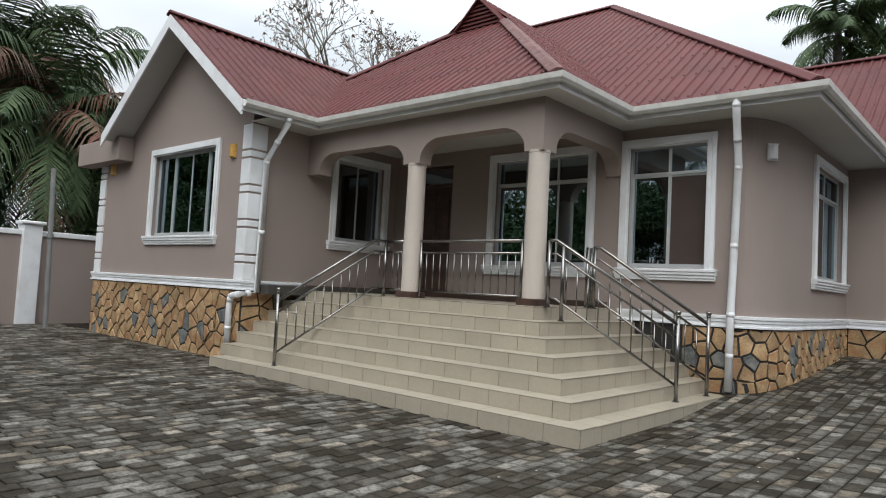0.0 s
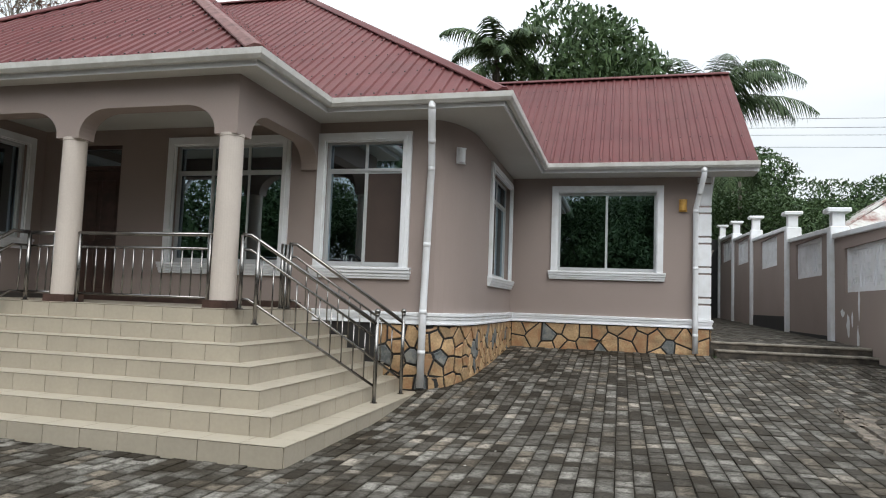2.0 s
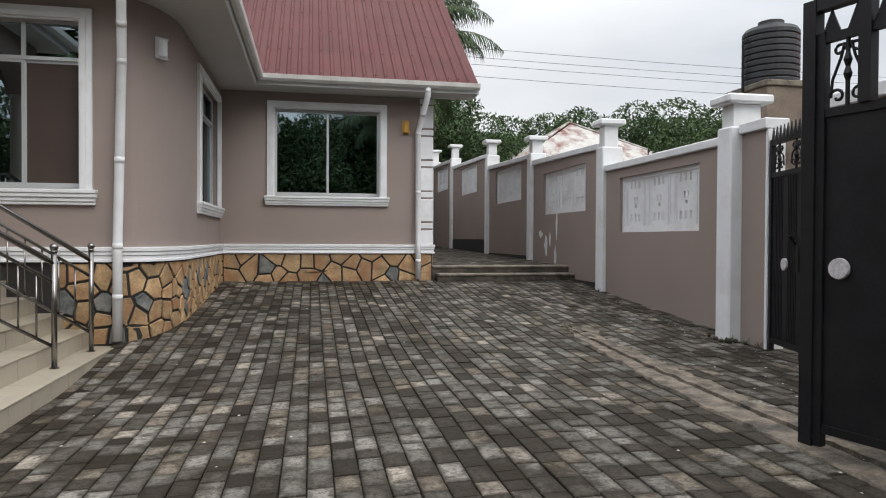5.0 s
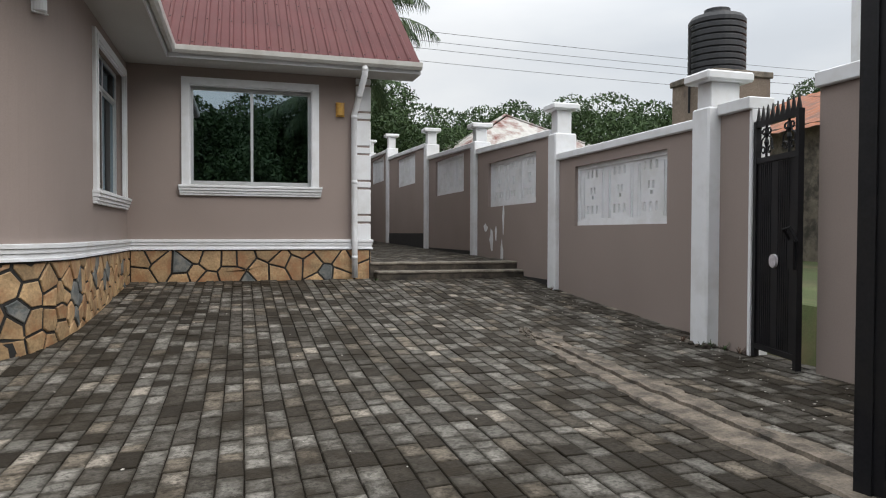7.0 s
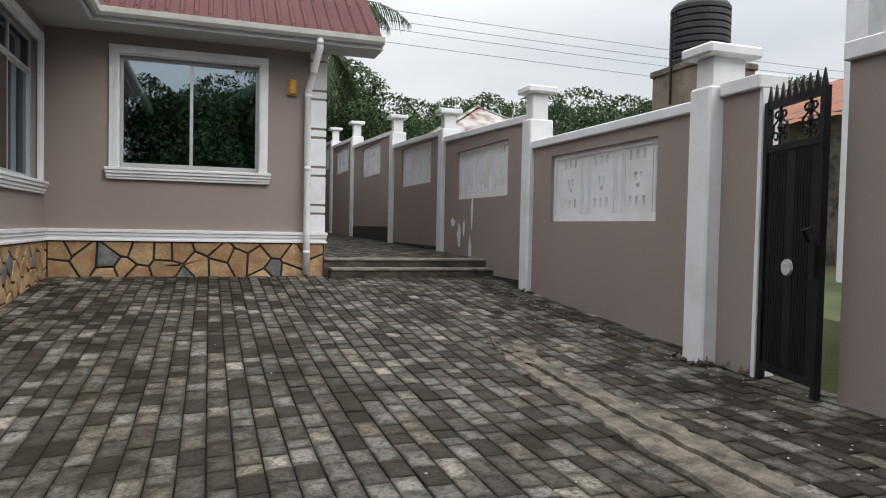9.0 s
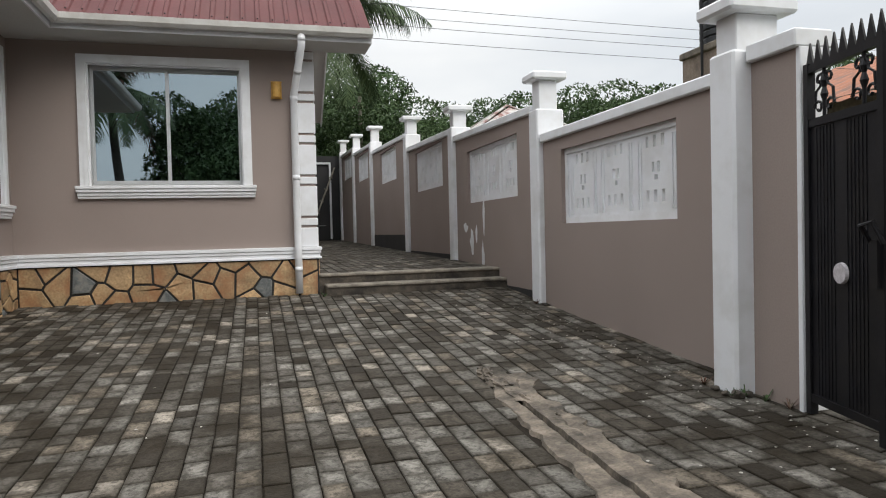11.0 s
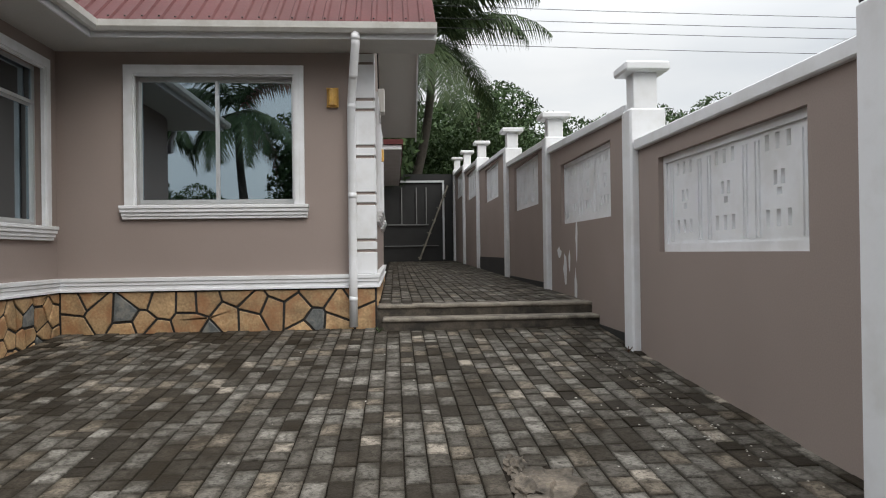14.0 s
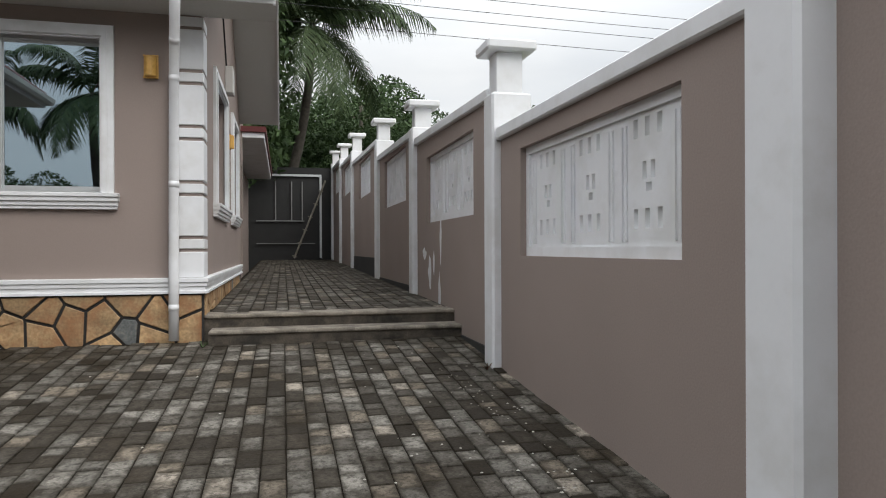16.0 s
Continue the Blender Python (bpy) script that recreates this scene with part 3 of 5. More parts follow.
def slope(name, poly, down, ribs=True):
    """A roof sheet over the polygon, with ribs that run down it; down is the plan direction of the fall."""
    P = [Vector(p) for p in poly]
    nrm = (P[1] - P[0]).cross(P[2] - P[0]).normalized()
    if nrm.z < 0:
        nrm.negate()
    d = Vector((down[0], down[1], 0))
    d = (d - nrm * d.dot(nrm)).normalized()
    s = d.cross(nrm).normalized()
    o = P[0]
    uv = [((p - o).dot(s), (p - o).dot(d)) for p in P]
    u0, u1 = min(u for u, _ in uv), max(u for u, _ in uv)
    bm = bmesh.new()
    def span(u):
        hits = []
        for (a, b), (c, e) in zip(uv, uv[1:] + uv[:1]):
            if (a - u) * (c - u) <= 0 and abs(a - c) > 1e-9:
                hits.append(b + (e - b) * (u - a) / (c - a))
        return (min(hits), max(hits)) if len(hits) > 1 else None
    cuts = []
    u = u0 + 0.001
    k = 0
    off = [(0, 0), (0.10, 0), (0.118, 0.024), (0.16, 0.024), (0.178, 0)]
    base = math.floor(u0 / RIBP)
    j = base
    while j * RIBP < u1:
        for du, h in off:
            uu = j * RIBP + du
            if u0 < uu < u1:
                cuts.append((uu, h))
        j += 1
    cuts = [(u0 + 0.0005, 0)] + cuts + [(u1 - 0.0005, 0)]
    prev = None
    for uu, h in cuts:
        sp = span(uu)
        if not sp:
            prev = None
            continue
        row = [bm.verts.new(o + s * uu + d * v + nrm * (h + t)) for v in sp for t in (0, -0.012)]
        if prev:
            bm.faces.new((prev[0], row[0], row[2], prev[2]))
            bm.faces.new((prev[1], prev[3], row[3], row[1]))
            bm.faces.new((prev[2], row[2], row[3], prev[3]))
            bm.faces.new((prev[0], prev[1], row[1], row[0]))
        prev = row
    link(name, bm, M_ROOF, ROOF)
    bm = bmesh.new()
    g = random.Random(int(abs(u0) * 100) + len(poly))
    vmax = max(b for _, b in uv)
    row = 0.12
    while row < vmax - min(b for _, b in uv) - 0.2:
        for j in range(base, int(u1 / RIBP) + 1):
            uu = j * RIBP + 0.139
            sp = span(uu) if u0 < uu < u1 else None
            v = vmax - row + g.uniform(-0.015, 0.015)
            if sp and sp[0] + 0.05 < v < sp[1] - 0.03:
                c = o + s * uu + d * v + nrm * 0.026
                r = 0.011
                q = [bm.verts.new(c + s * a * r + d * b * r + nrm * h) for h, k in ((0, 1), (0.012, 0.6)) for a, b in ((-k, -k), (k, -k), (k, k), (-k, k))]
                bm.faces.new(q[4:])
                for e in range(4):
                    bm.faces.new((q[e], q[(e + 1) % 4], q[4 + (e + 1) % 4], q[4 + e]))
        row += 0.95
    if len(bm.verts):
        part("roof_screws", bm, M_JOINT, ROOF, "dark roofing screws on the sheet ribs", kind="stuff")
    else:
        bm.free()


ROOF = thing("roof", "red corrugated metal roof with hips, valleys and ridge caps", "roof", kind="structure")
# gable wing, ridge runs north
GY0 = GY - 0.57
slope("roof_slope", [(GXC + GH, GY0, E0), (GXC + GH, 20, E0), (GXC, 20, GZ), (GXC, GY0, GZ)], (1, 0))
slope("roof_slope", [(GXC - GH, GY0, E0), (GXC, GY0, GZ), (GXC, 20, GZ), (GXC - GH, 20, E0)], (-1, 0))
# porch hip, with a small gablet
HX, HY = -4.83, 7.52
S1 = 3.6
HC = -9.1
HL = HC - (HX - HC)
z1 = E0 + K * S1
ZP = E0 + K * (HX - HC) + 0.15
slope("roof_slope", [(HL, HY, E0), (HX, HY, E0), (HX - S1, HY + S1, z1), (HL + S1, HY + S1, z1)], (0, -1))
slope("roof_slope", [(HX, HY, E0), (HX, 18, E0), (HC, 18, ZP), (HC, HY + S1, ZP), (HX - S1, HY + S1, z1)], (1, 0))
slope("roof_slope", [(HL, HY, E0), (HL + S1, HY + S1, z1), (HC, HY + S1, ZP), (HC, 18, ZP), (HL, 18, E0)], (-1, 0))
# main hip
BX, BY, S2 = -2.32, 9.45, 6.0
z2 = E0 + K * S2
slope("roof_slope", [(BX, BY, E0), (BX - S2, BY + S2, z2), (-15.0, BY + S2, z2), (-15, BY, E0)], (0, -1))
slope("roof_slope", [(BX, BY, E0), (BX, BY + 2 * S2, E0), (BX - S2, BY + S2, z2)], (1, 0))
slope("roof_slope", [(BX, BY + 2 * S2, E0), (BX - S2, BY + S2, z2), (-15, BY + S2, z2), (-15, BY + 2 * S2, E0)], (0, 1))
# wing gable, ridge runs east
RY0, RH = 14.07, 3.65
KR = 0.78
z3 = E0 + KR * RH
RE = EX + 0.78
slope("roof_slope", [(-6, RY0, E0), (RE, RY0, E0), (RE, RY0 + RH, z3), (-6, RY0 + RH, z3)], (0, -1))
slope("roof_slope", [(-6, RY0 + 2 * RH, E0), (-6, RY0 + RH, z3), (RE, RY0 + RH, z3), (RE, RY0 + 2 * RH, E0)], (0, 1))


M_CAP = mat("weathered_ridge_cap", (0.17, 0.085, 0.078), 0.65, spec=0.2, var=0.25, scale=4, fine=30, bump=0.1, dark=(0.08, 0.035, 0.03), damt=0.7, dscale=6)


def cap(a, b, w=0.11, material=None):
    a, b = Vector(a), Vector(b)
    d = (b - a).normalized()
    s = d.cross(Vector((0, 0, 1))).normalized()
    n = s.cross(d)
    bm = bmesh.new()
    r = [[bm.verts.new(p + s * u + n * v) for u, v in ((-w, -0.01), (-w * 0.3, 0.05), (w * 0.3, 0.05), (w, -0.01), (w, -0.03), (0, 0.02), (-w, -0.03))] for p in (a, b)]
    for k in range(7):
        bm.faces.new((r[0][k], r[0][(k + 1) % 7], r[1][(k + 1) % 7], r[1][k]))
    bm.faces.new(r[0]); bm.faces.new(r[1][::-1])
    part("ridge_cap", bm, material or M_ROOF, ROOF)
cap((GXC, GY0 - 0.02, GZ + 0.02), (GXC, 16, GZ + 0.02))
cap((HX, HY, E0 + 0.03), (HX - S1, HY + S1, z1 + 0.03), 0.13, M_CAP)
cap((HL + 2.0, HY + 2.0, E0 + K * 2 + 0.03), (HL + S1, HY + S1, z1 + 0.03))
cap((BX, BY, E0 + 0.03), (BX - S2, BY + S2, z2 + 0.03))
cap((BX - S2, BY + S2, z2 + 0.03), (-14.8, BY + S2, z2 + 0.03))
cap((-5.5, RY0 + RH, z3 + 0.02), (RE, RY0 + RH, z3 + 0.02))
cap((HX - S1, HY + S1 - 0.03, z1), (HC, HY + S1 - 0.03, ZP), 0.07)
cap((HL + S1, HY + S1 - 0.03, z1), (HC, HY + S1 - 0.03, ZP), 0.07)
# gablet
bm = bmesh.new()
gy = HY + S1 + 0.02
vs = [bm.verts.new(p) for p in ((HL + S1, gy, z1), (HX - S1, gy, z1), (HC, gy, ZP), (HL + S1, gy + 0.03, z1), (HX - S1, gy + 0.03, z1), (HC, gy + 0.03, ZP))]
bm.faces.new(vs[:3]); bm.faces.new(vs[3:][::-1])
for a, b in ((0, 1), (1, 2), (2, 0)):
    bm.faces.new((vs[a], vs[b], vs[b + 3], vs[a + 3]))
part("gablet", bm, M_BROWN, ROOF)
for q in range(7):
    f_ = (q + 0.35) / 7.5
    xa, xb = HL + S1 + (HC - HL - S1) * f_, HX - S1 + (HC - HX + S1) * f_
    zz = z1 + (ZP - z1) * f_
    part("louvre", boxes((xa + 0.04, xb - 0.04, gy - 0.05, gy - 0.002, zz, zz + 0.035)), M_ROOF, ROOF)

# eaves
FAS = [(0.0, SOF - 0.02), (0.02, SOF - 0.02), (0.02, EAVE - 0.01), (0.0, EAVE - 0.01)]
E1 = [(GXC + GH, GY0), (GXC + GH, HY), (HX, HY), (HX, BY), (BX, BY), (BX, RY0), (RE, RY0)]
bm = bmesh.new()
sweep(bm, E1, FAS)
tagged(link("fascia", bm, M_WHITE), kind="structure")
GUT = [(0.022, EAVE - 0.02), (0.022, EAVE - 0.09), (0.05, EAVE - 0.125), (0.1, EAVE - 0.125), (0.135, EAVE - 0.085), (0.145, EAVE - 0.015), (0.13, EAVE - 0.01), (0.12, EAVE - 0.08), (0.09, EAVE - 0.11), (0.05, EAVE - 0.11), (0.03, EAVE - 0.02)]
bm = bmesh.new()
sweep(bm, E1, GUT)
tagged(link("gutter", bm, M_GUT, label="cream plastic gutter along the eaves"), kind="structure")
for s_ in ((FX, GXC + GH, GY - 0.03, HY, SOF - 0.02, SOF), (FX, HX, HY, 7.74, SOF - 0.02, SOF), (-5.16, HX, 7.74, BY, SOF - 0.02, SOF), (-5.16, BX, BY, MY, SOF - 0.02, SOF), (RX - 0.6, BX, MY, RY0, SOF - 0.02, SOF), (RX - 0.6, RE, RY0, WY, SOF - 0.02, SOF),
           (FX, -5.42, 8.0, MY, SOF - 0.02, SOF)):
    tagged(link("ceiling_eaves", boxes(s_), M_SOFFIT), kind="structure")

# ---- boundary wall on the east ----
BWX, GTX = 3.6, 3.42             # west face of the wall: along the yard, at the gates
PIERS = [(9.005, 2.89, 3.15), (13.03, 3.2, 3.57), (16.95, 3.57, 3.86), (20.9, 4.0, 4.33), (26.0, 4.5, 4.88), (30.0, 4.8, 5.2), (33.85, 5.1, 5.5)]
COPE = [2.87, 3.4, 3.68, 4.2, 4.6, 4.95]
GAPS = []


def fall(ob, y_ref, k, above):
    """Lower the top of a wall, coping or panel towards the south by k per metre."""
    m = ob.matrix_world.copy()
    for v in ob.data.vertices:
        w = m @ v.co
        if w.z > above:
            v.co.z -= k * (y_ref - w.y)


for k, ((ya, *_), (yb, *_), zt) in enumerate(zip(PIERS, PIERS[1:], COPE)):
    ya, yb = ya + 0.14, yb - 0.14
    c = (11.2, 14.97)[k] if k < 2 else (ya + yb) / 2
    z0 = (1.722, 2.134, 2.56)[k] if k < 3 else zt - 1.14
    GAPS.append((c, z0))
    ob = link("boundary_wall", wall_mesh(yb - ya, -0.1 if ya < 14 else 0.4, zt - 0.11, 0.2, [(yb - c - 1.17, yb - c + 1.17, z0, z0 + 0.89)]), M_WALL)
    ob.matrix_world = pose(BWX, yb, 0, 0, 0, -90)
    tagged(ob, kind="structure")
    co = tagged(link("coping", boxes((BWX - 0.05, BWX + 0.25, ya, yb, zt - 0.11, zt), bevel=0.012), M_WHITE), kind="structure")
    if k:
        fall(ob, yb, 0.03, z0 + 1)
        fall(co, yb, 0.03, 1)
for y, zs, zc in PIERS:
    xw, xe = (3.27, 3.45) if y < 10 else (3.52, BWX)
    p = thing("pier", "white painted boundary wall pier with a flat cap", "pier", "boundary wall piers", kind="structure", at=(0, 0, 0))
    part("shaft", boxes((xw, xe + 0.3, y - 0.135, y + 0.135, 0, zs), bevel=0.02), M_WHITE, p)
    part("neck", boxes((xw + 0.05, xe + 0.22, y - 0.11, y + 0.11, zs - 0.01, zc), bevel=0.008), M_WHITE, p)
    part("pier_cap", boxes((xw - 0.06, xe + 0.33, y - 0.2, y + 0.2, zc, zc + 0.1), bevel=0.02), M_WHITE, p, "weathered white cap")


# a pierced white screen block: two rows of slots with three round holes between
def screen_panel(c, z0):
    p = thing("vent_panel", "white painted pierced concrete screen blocks in the boundary wall", "wall panel", "boundary wall screen panels", at=(BWX + 0.07, c + 1.17, z0), kind="structure")
    p.rotation_euler = (0, 0, radians(-90))
    for k in range(3):
        u = 0.06 + k * 0.74
        ops = []
        for q in range(3):
            a = u + 0.2 + q * 0.13
            ops += [(a, a + 0.05, 0.17, 0.285), (a, a + 0.05, 0.69, 0.8)]
        bm = wall_mesh(0.74, 0.0, 0.89, 0.07, [(a - u, b - u, c0, c1) for a, b, c0, c1 in ops] + [(0.34, 0.4, 0.38, 0.43), (0.3, 0.345, 0.45, 0.55), (0.39, 0.435, 0.45, 0.55)])
        o = part("screen_block", bm, M_WHITE, p)
        o.location = (u, 0, 0)
        bm = bmesh.new()
        for x in (0.06, 0.11, 0.63, 0.68):
            box(bm, x, x + 0.02, -0.012, 0.0, 0.1, 0.78)
        o2 = part("moulding", bm, M_WHITE, o)
    part("panel_border", boxes((0, 0.06, -0.02, 0.05, 0, 0.89), (2.28, 2.34, -0.02, 0.05, 0, 0.89), (0.06, 2.28, -0.02, 0.0, 0, 0.07), (0.06, 2.28, -0.02, 0.0, 0.83, 0.89)), M_WHITE, p)
for c, z0 in GAPS:
    screen_panel(c, z0)
# the short piece between the last pier and the small gate
setwall("boundary_wall_gate", wall_mesh(0.42, -0.1, 2.79, 0.2, []), pose(GTX, 8.87, 0, 0, 0, -90))
tagged(link("gate_jamb", boxes((GTX - 0.012, GTX + 0.2, 8.41, 8.449, 0.3, 2.79), bevel=0.004), M_WHITE), kind="structure")
tagged(link("coping", boxes((GTX - 0.05, GTX + 0.25, 8.41, 8.87, 2.791, 2.91), bevel=0.01), M_WHITE), kind="structure")
setwall("boundary_wall_south", wall_mesh(18, -0.1, 2.83, 0.2, []), pose(GTX, 7.63, 0, 0, 0, -90))
tagged(link("coping", boxes((GTX - 0.05, GTX + 0.25, -9.9, 7.65, 2.83, 2.96), bevel=0.01), M_WHITE), kind="structure")
# west boundary
setwall("boundary_wall_west", wall_mesh(40, -0.1, 2.37, 0.2, []), pose(-18, -10, 0, 0, 0, 90))
tagged(link("coping", boxes((-18.25, -17.95, -10, 30, 2.37, 2.49), bevel=0.01), M_WHITE), kind="structure")
for y in (-6, -2, 2, 5.9, 10.5, 14.5):
    p = thing("pier", "white painted boundary wall pier with a flat cap", "pier", "west boundary wall piers", kind="structure", at=(0, 0, 0))
    part("shaft", boxes((-18.25, -17.86, y - 0.2, y + 0.2, 0, 2.62), bevel=0.012), M_WHITE, p)
    part("pier_cap", boxes((-18.3, -17.8, y - 0.26, y + 0.26, 2.62, 2.7), bevel=0.02), M_WHITE, p)
setwall("boundary_wall_front", wall_mesh(22, -0.1, 2.6, 0.2, []), pose(4, -10, 0, 0, 0, 180))
setwall("boundary_wall_far", wall_mesh(22, 0.4, 4.95, 0.1, []), pose(-18, 34, 0), M_SHEET)

# yard beyond
terr = thing("terrace_steps", "two worn, stained concrete steps up to the side yard, risers darker than treads", "steps", kind="structure")
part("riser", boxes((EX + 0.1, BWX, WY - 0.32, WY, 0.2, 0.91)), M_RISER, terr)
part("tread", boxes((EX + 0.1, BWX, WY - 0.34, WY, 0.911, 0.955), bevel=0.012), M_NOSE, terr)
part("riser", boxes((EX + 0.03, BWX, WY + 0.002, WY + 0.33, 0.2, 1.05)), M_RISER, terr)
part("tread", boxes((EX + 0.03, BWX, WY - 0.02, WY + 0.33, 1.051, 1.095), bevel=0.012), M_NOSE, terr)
grid_ground("yard", [EX, 2.0, BWX], list(np.linspace(WY + 0.34, 34, 12)), lambda x, y: yard_z(x, y) - 0.012, M_EARTH)


# ---- gable trim ----
def rake(x0, z0, x1, z1, y, w=0.16):
    bm = bmesh.new()
    v = [bm.verts.new((x, yy, z)) for yy in (y, y + 0.03) for x, z in ((x0, z0), (x1, z1), (x1, z1 - w), (x0, z0 - w))]
    bm.faces.new(v[:4]); bm.faces.new(v[4:][::-1])
    for k in range(4):
        bm.faces.new((v[k], v[(k + 1) % 4], v[4 + (k + 1) % 4], v[4 + k]))
    return bm
for s in (-1, 1):
    tagged(link("rake_board", rake(GXC + s * GH, E0 - 0.005, GXC, GZ - 0.005, GY0 - 0.005, 0.24), M_WHITE), kind="structure")
    bm = bmesh.new()
    v = [bm.verts.new((x, y, z)) for y in (GY0 + 0.026, GY - 0.001) for x, z in ((GXC + s * GH, E0 - 0.08), (GXC, GZ - 0.08), (GXC, GZ - 0.1), (GXC + s * GH, E0 - 0.1))]
    bm.faces.new(v[:4]); bm.faces.new(v[4:][::-1])
    for k in range(4):
        bm.faces.new((v[k], v[(k + 1) % 4], v[4 + (k + 1) % 4], v[4 + k]))
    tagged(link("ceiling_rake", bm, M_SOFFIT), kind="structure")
tagged(link("eave_return", boxes((-16.55, -14.5, GY - 0.32, GY - 0.002, 3.93, 4.42), bevel=0.01), M_WALL), kind="structure")
# wing's east gable: wall above the eaves, soffit and rake board
bm = bmesh.new()
yc = RY0 + RH
v = [bm.verts.new((x, y, z)) for x in (EX, EX - T) for y, z in ((WY, 4.4), (WY, E0 + KR * (WY - RY0) - 0.1), (yc, z3 - 0.1), (2 * yc - WY, E0 + KR * (WY - RY0) - 0.1), (2 * yc - WY, 4.4))]
bm.faces.new(v[:5]); bm.faces.new(v[5:][::-1])
for k in range(5):
    bm.faces.new((v[k], v[(k + 1) % 5], v[5 + (k + 1) % 5], v[5 + k]))
tagged(link("wall_wing_peak", bm, M_WALL), kind="structure")
for s in (-1, 1):
    for name, xa, xb, d0, d1, mt in (("rake_board", RE - 0.03, RE, 0.005, 0.19, M_WHITE), ("ceiling_rake", EX + 0.002, RE - 0.031, 0.08, 0.1, M_SOFFIT)):
        bm = bmesh.new()
        v = [bm.verts.new((x, y, z)) for x in (xa, xb) for y, z in ((yc + s * RH, E0 - d0), (yc, z3 - d0), (yc, z3 - d1), (yc + s * RH, E0 - d1))]
        bm.faces.new(v[:4]); bm.faces.new(v[4:][::-1])
        for k in range(4):
            bm.faces.new((v[k], v[(k + 1) % 4], v[4 + (k + 1) % 4], v[4 + k]))
        tagged(link(name, bm, mt), kind="structure")
# rear block behind the wing
setwall("wall_rear_east", wall_mesh(9, 0.4, 4.1, T, []), east(0.55, 22.1))
tagged(link("pilaster_rear", boxes((0.552, 0.78, 22.1, 22.4, 1.3, 3.55), (0.54, 0.84, 22.06, 22.46, 3.55, 4.1), bevel=0.01), M_WALL), kind="structure")
tagged(link("rear_eave", boxes((-0.4, 1.3, 22.2, 31, 4.18, 4.3), bevel=0.01), M_WHITE), kind="structure")
tagged(link("rear_roof", boxes((-0.5, 1.34, 22.15, 31, 4.305, 4.42)), M_ROOF), kind="structure")


# ---- quoined corners ----
def quoins(name, x0, x1, y0, y1, band=BAND):
    c = thing(name, "white painted corner pilaster of long and short blocks with dark grooves", "pilaster", "corner pilasters", kind="structure")
    part("backing", boxes((x0 + 0.018, x1 - 0.018, y0 + 0.018, y1, band, SOF - 0.02)), M_WALL, c)
    z = band + 0.27
    edges = [(band + 0.002, z)]
    while z < SOF - 0.1:
        edges.append((z + 0.034, z + 0.132))
        edges.append((z + 0.166, min(z + 0.583, SOF - 0.021)))
        z += 0.583
    for a, b in edges:
        if b - a > 0.03 and b <= SOF:
            part("block", boxes((x0, x1, y0, y1, a, b), bevel=0.006), M_WHITE, c)
quoins("pilaster", EX - 0.22, EX + 0.035, WY - 0.035, WY + 0.3)
quoins("pilaster", FX - 0.24, FX + 0.035, GY - 0.035, GY + 0.27, BAND_G)
quoins("pilaster", LX - 0.035, LX + 0.24, GY - 0.035, GY + 0.3, BAND_G)


# ---- downpipes ----
def downpipe(pts, top_y=None):
    d = thing("downpipe", "white plastic rainwater downpipe with socket joints, fixed to the wall", "downpipe", "rainwater downpipes")
    bm = tube(bmesh.new(), pts, 0.051, 14)
    part("pipe", bm, M_WHITE, d, smooth=True)
    for p, q in zip(pts, pts[1:]):
        p, q = Vector(p), Vector(q)
        for f in ([0.5] if (q - p).length < 0.9 else [0.02, 0.55]):
            m = p.lerp(q, f)
            dd = (q - p).normalized()
            part("socket", tube(bmesh.new(), [m - dd * 0.035, m + dd * 0.03], 0.0533, 14), M_WHITE, d, smooth=True)
    return d
downpipe([(0.68, RY0 - 0.06, EAVE - 0.1), (0.68, RY0 - 0.06, EAVE - 0.25), (0.59, WY - 0.06, 3.6), (0.59, WY - 0.12, 1.52), (0.59, WY - 0.13, ground_z(0.5, WY) + 0.02)])
downpipe([(-3.27, BY - 0.07, EAVE - 0.1), (-3.27, BY - 0.07, EAVE - 0.25), (-3.4, MY - 0.06, 3.55), (-3.43, MY - 0.12, 1.52), (-3.43, MY - 0.13, ground_z(-3, MY) + 0.02)])
downpipe([(GXC + GH + 0.06, GY + 0.28, EAVE - 0.1), (GXC + GH + 0.04, GY + 0.28, EAVE - 0.22), (FX + 0.1, GY + 0.23, 3.62), (FX + 0.12, GY + 0.2, 1.42), (FX + 0.12, GY - 0.13, 1.38), (FX + 0.0, GY - 0.13, 1.36), (FX - 0.12, GY - 0.13, 1.34), (FX - 0.14, GY - 0.13, 1.22), (FX - 0.14, GY - 0.13, PZ - 6 * RISE + 0.005)])


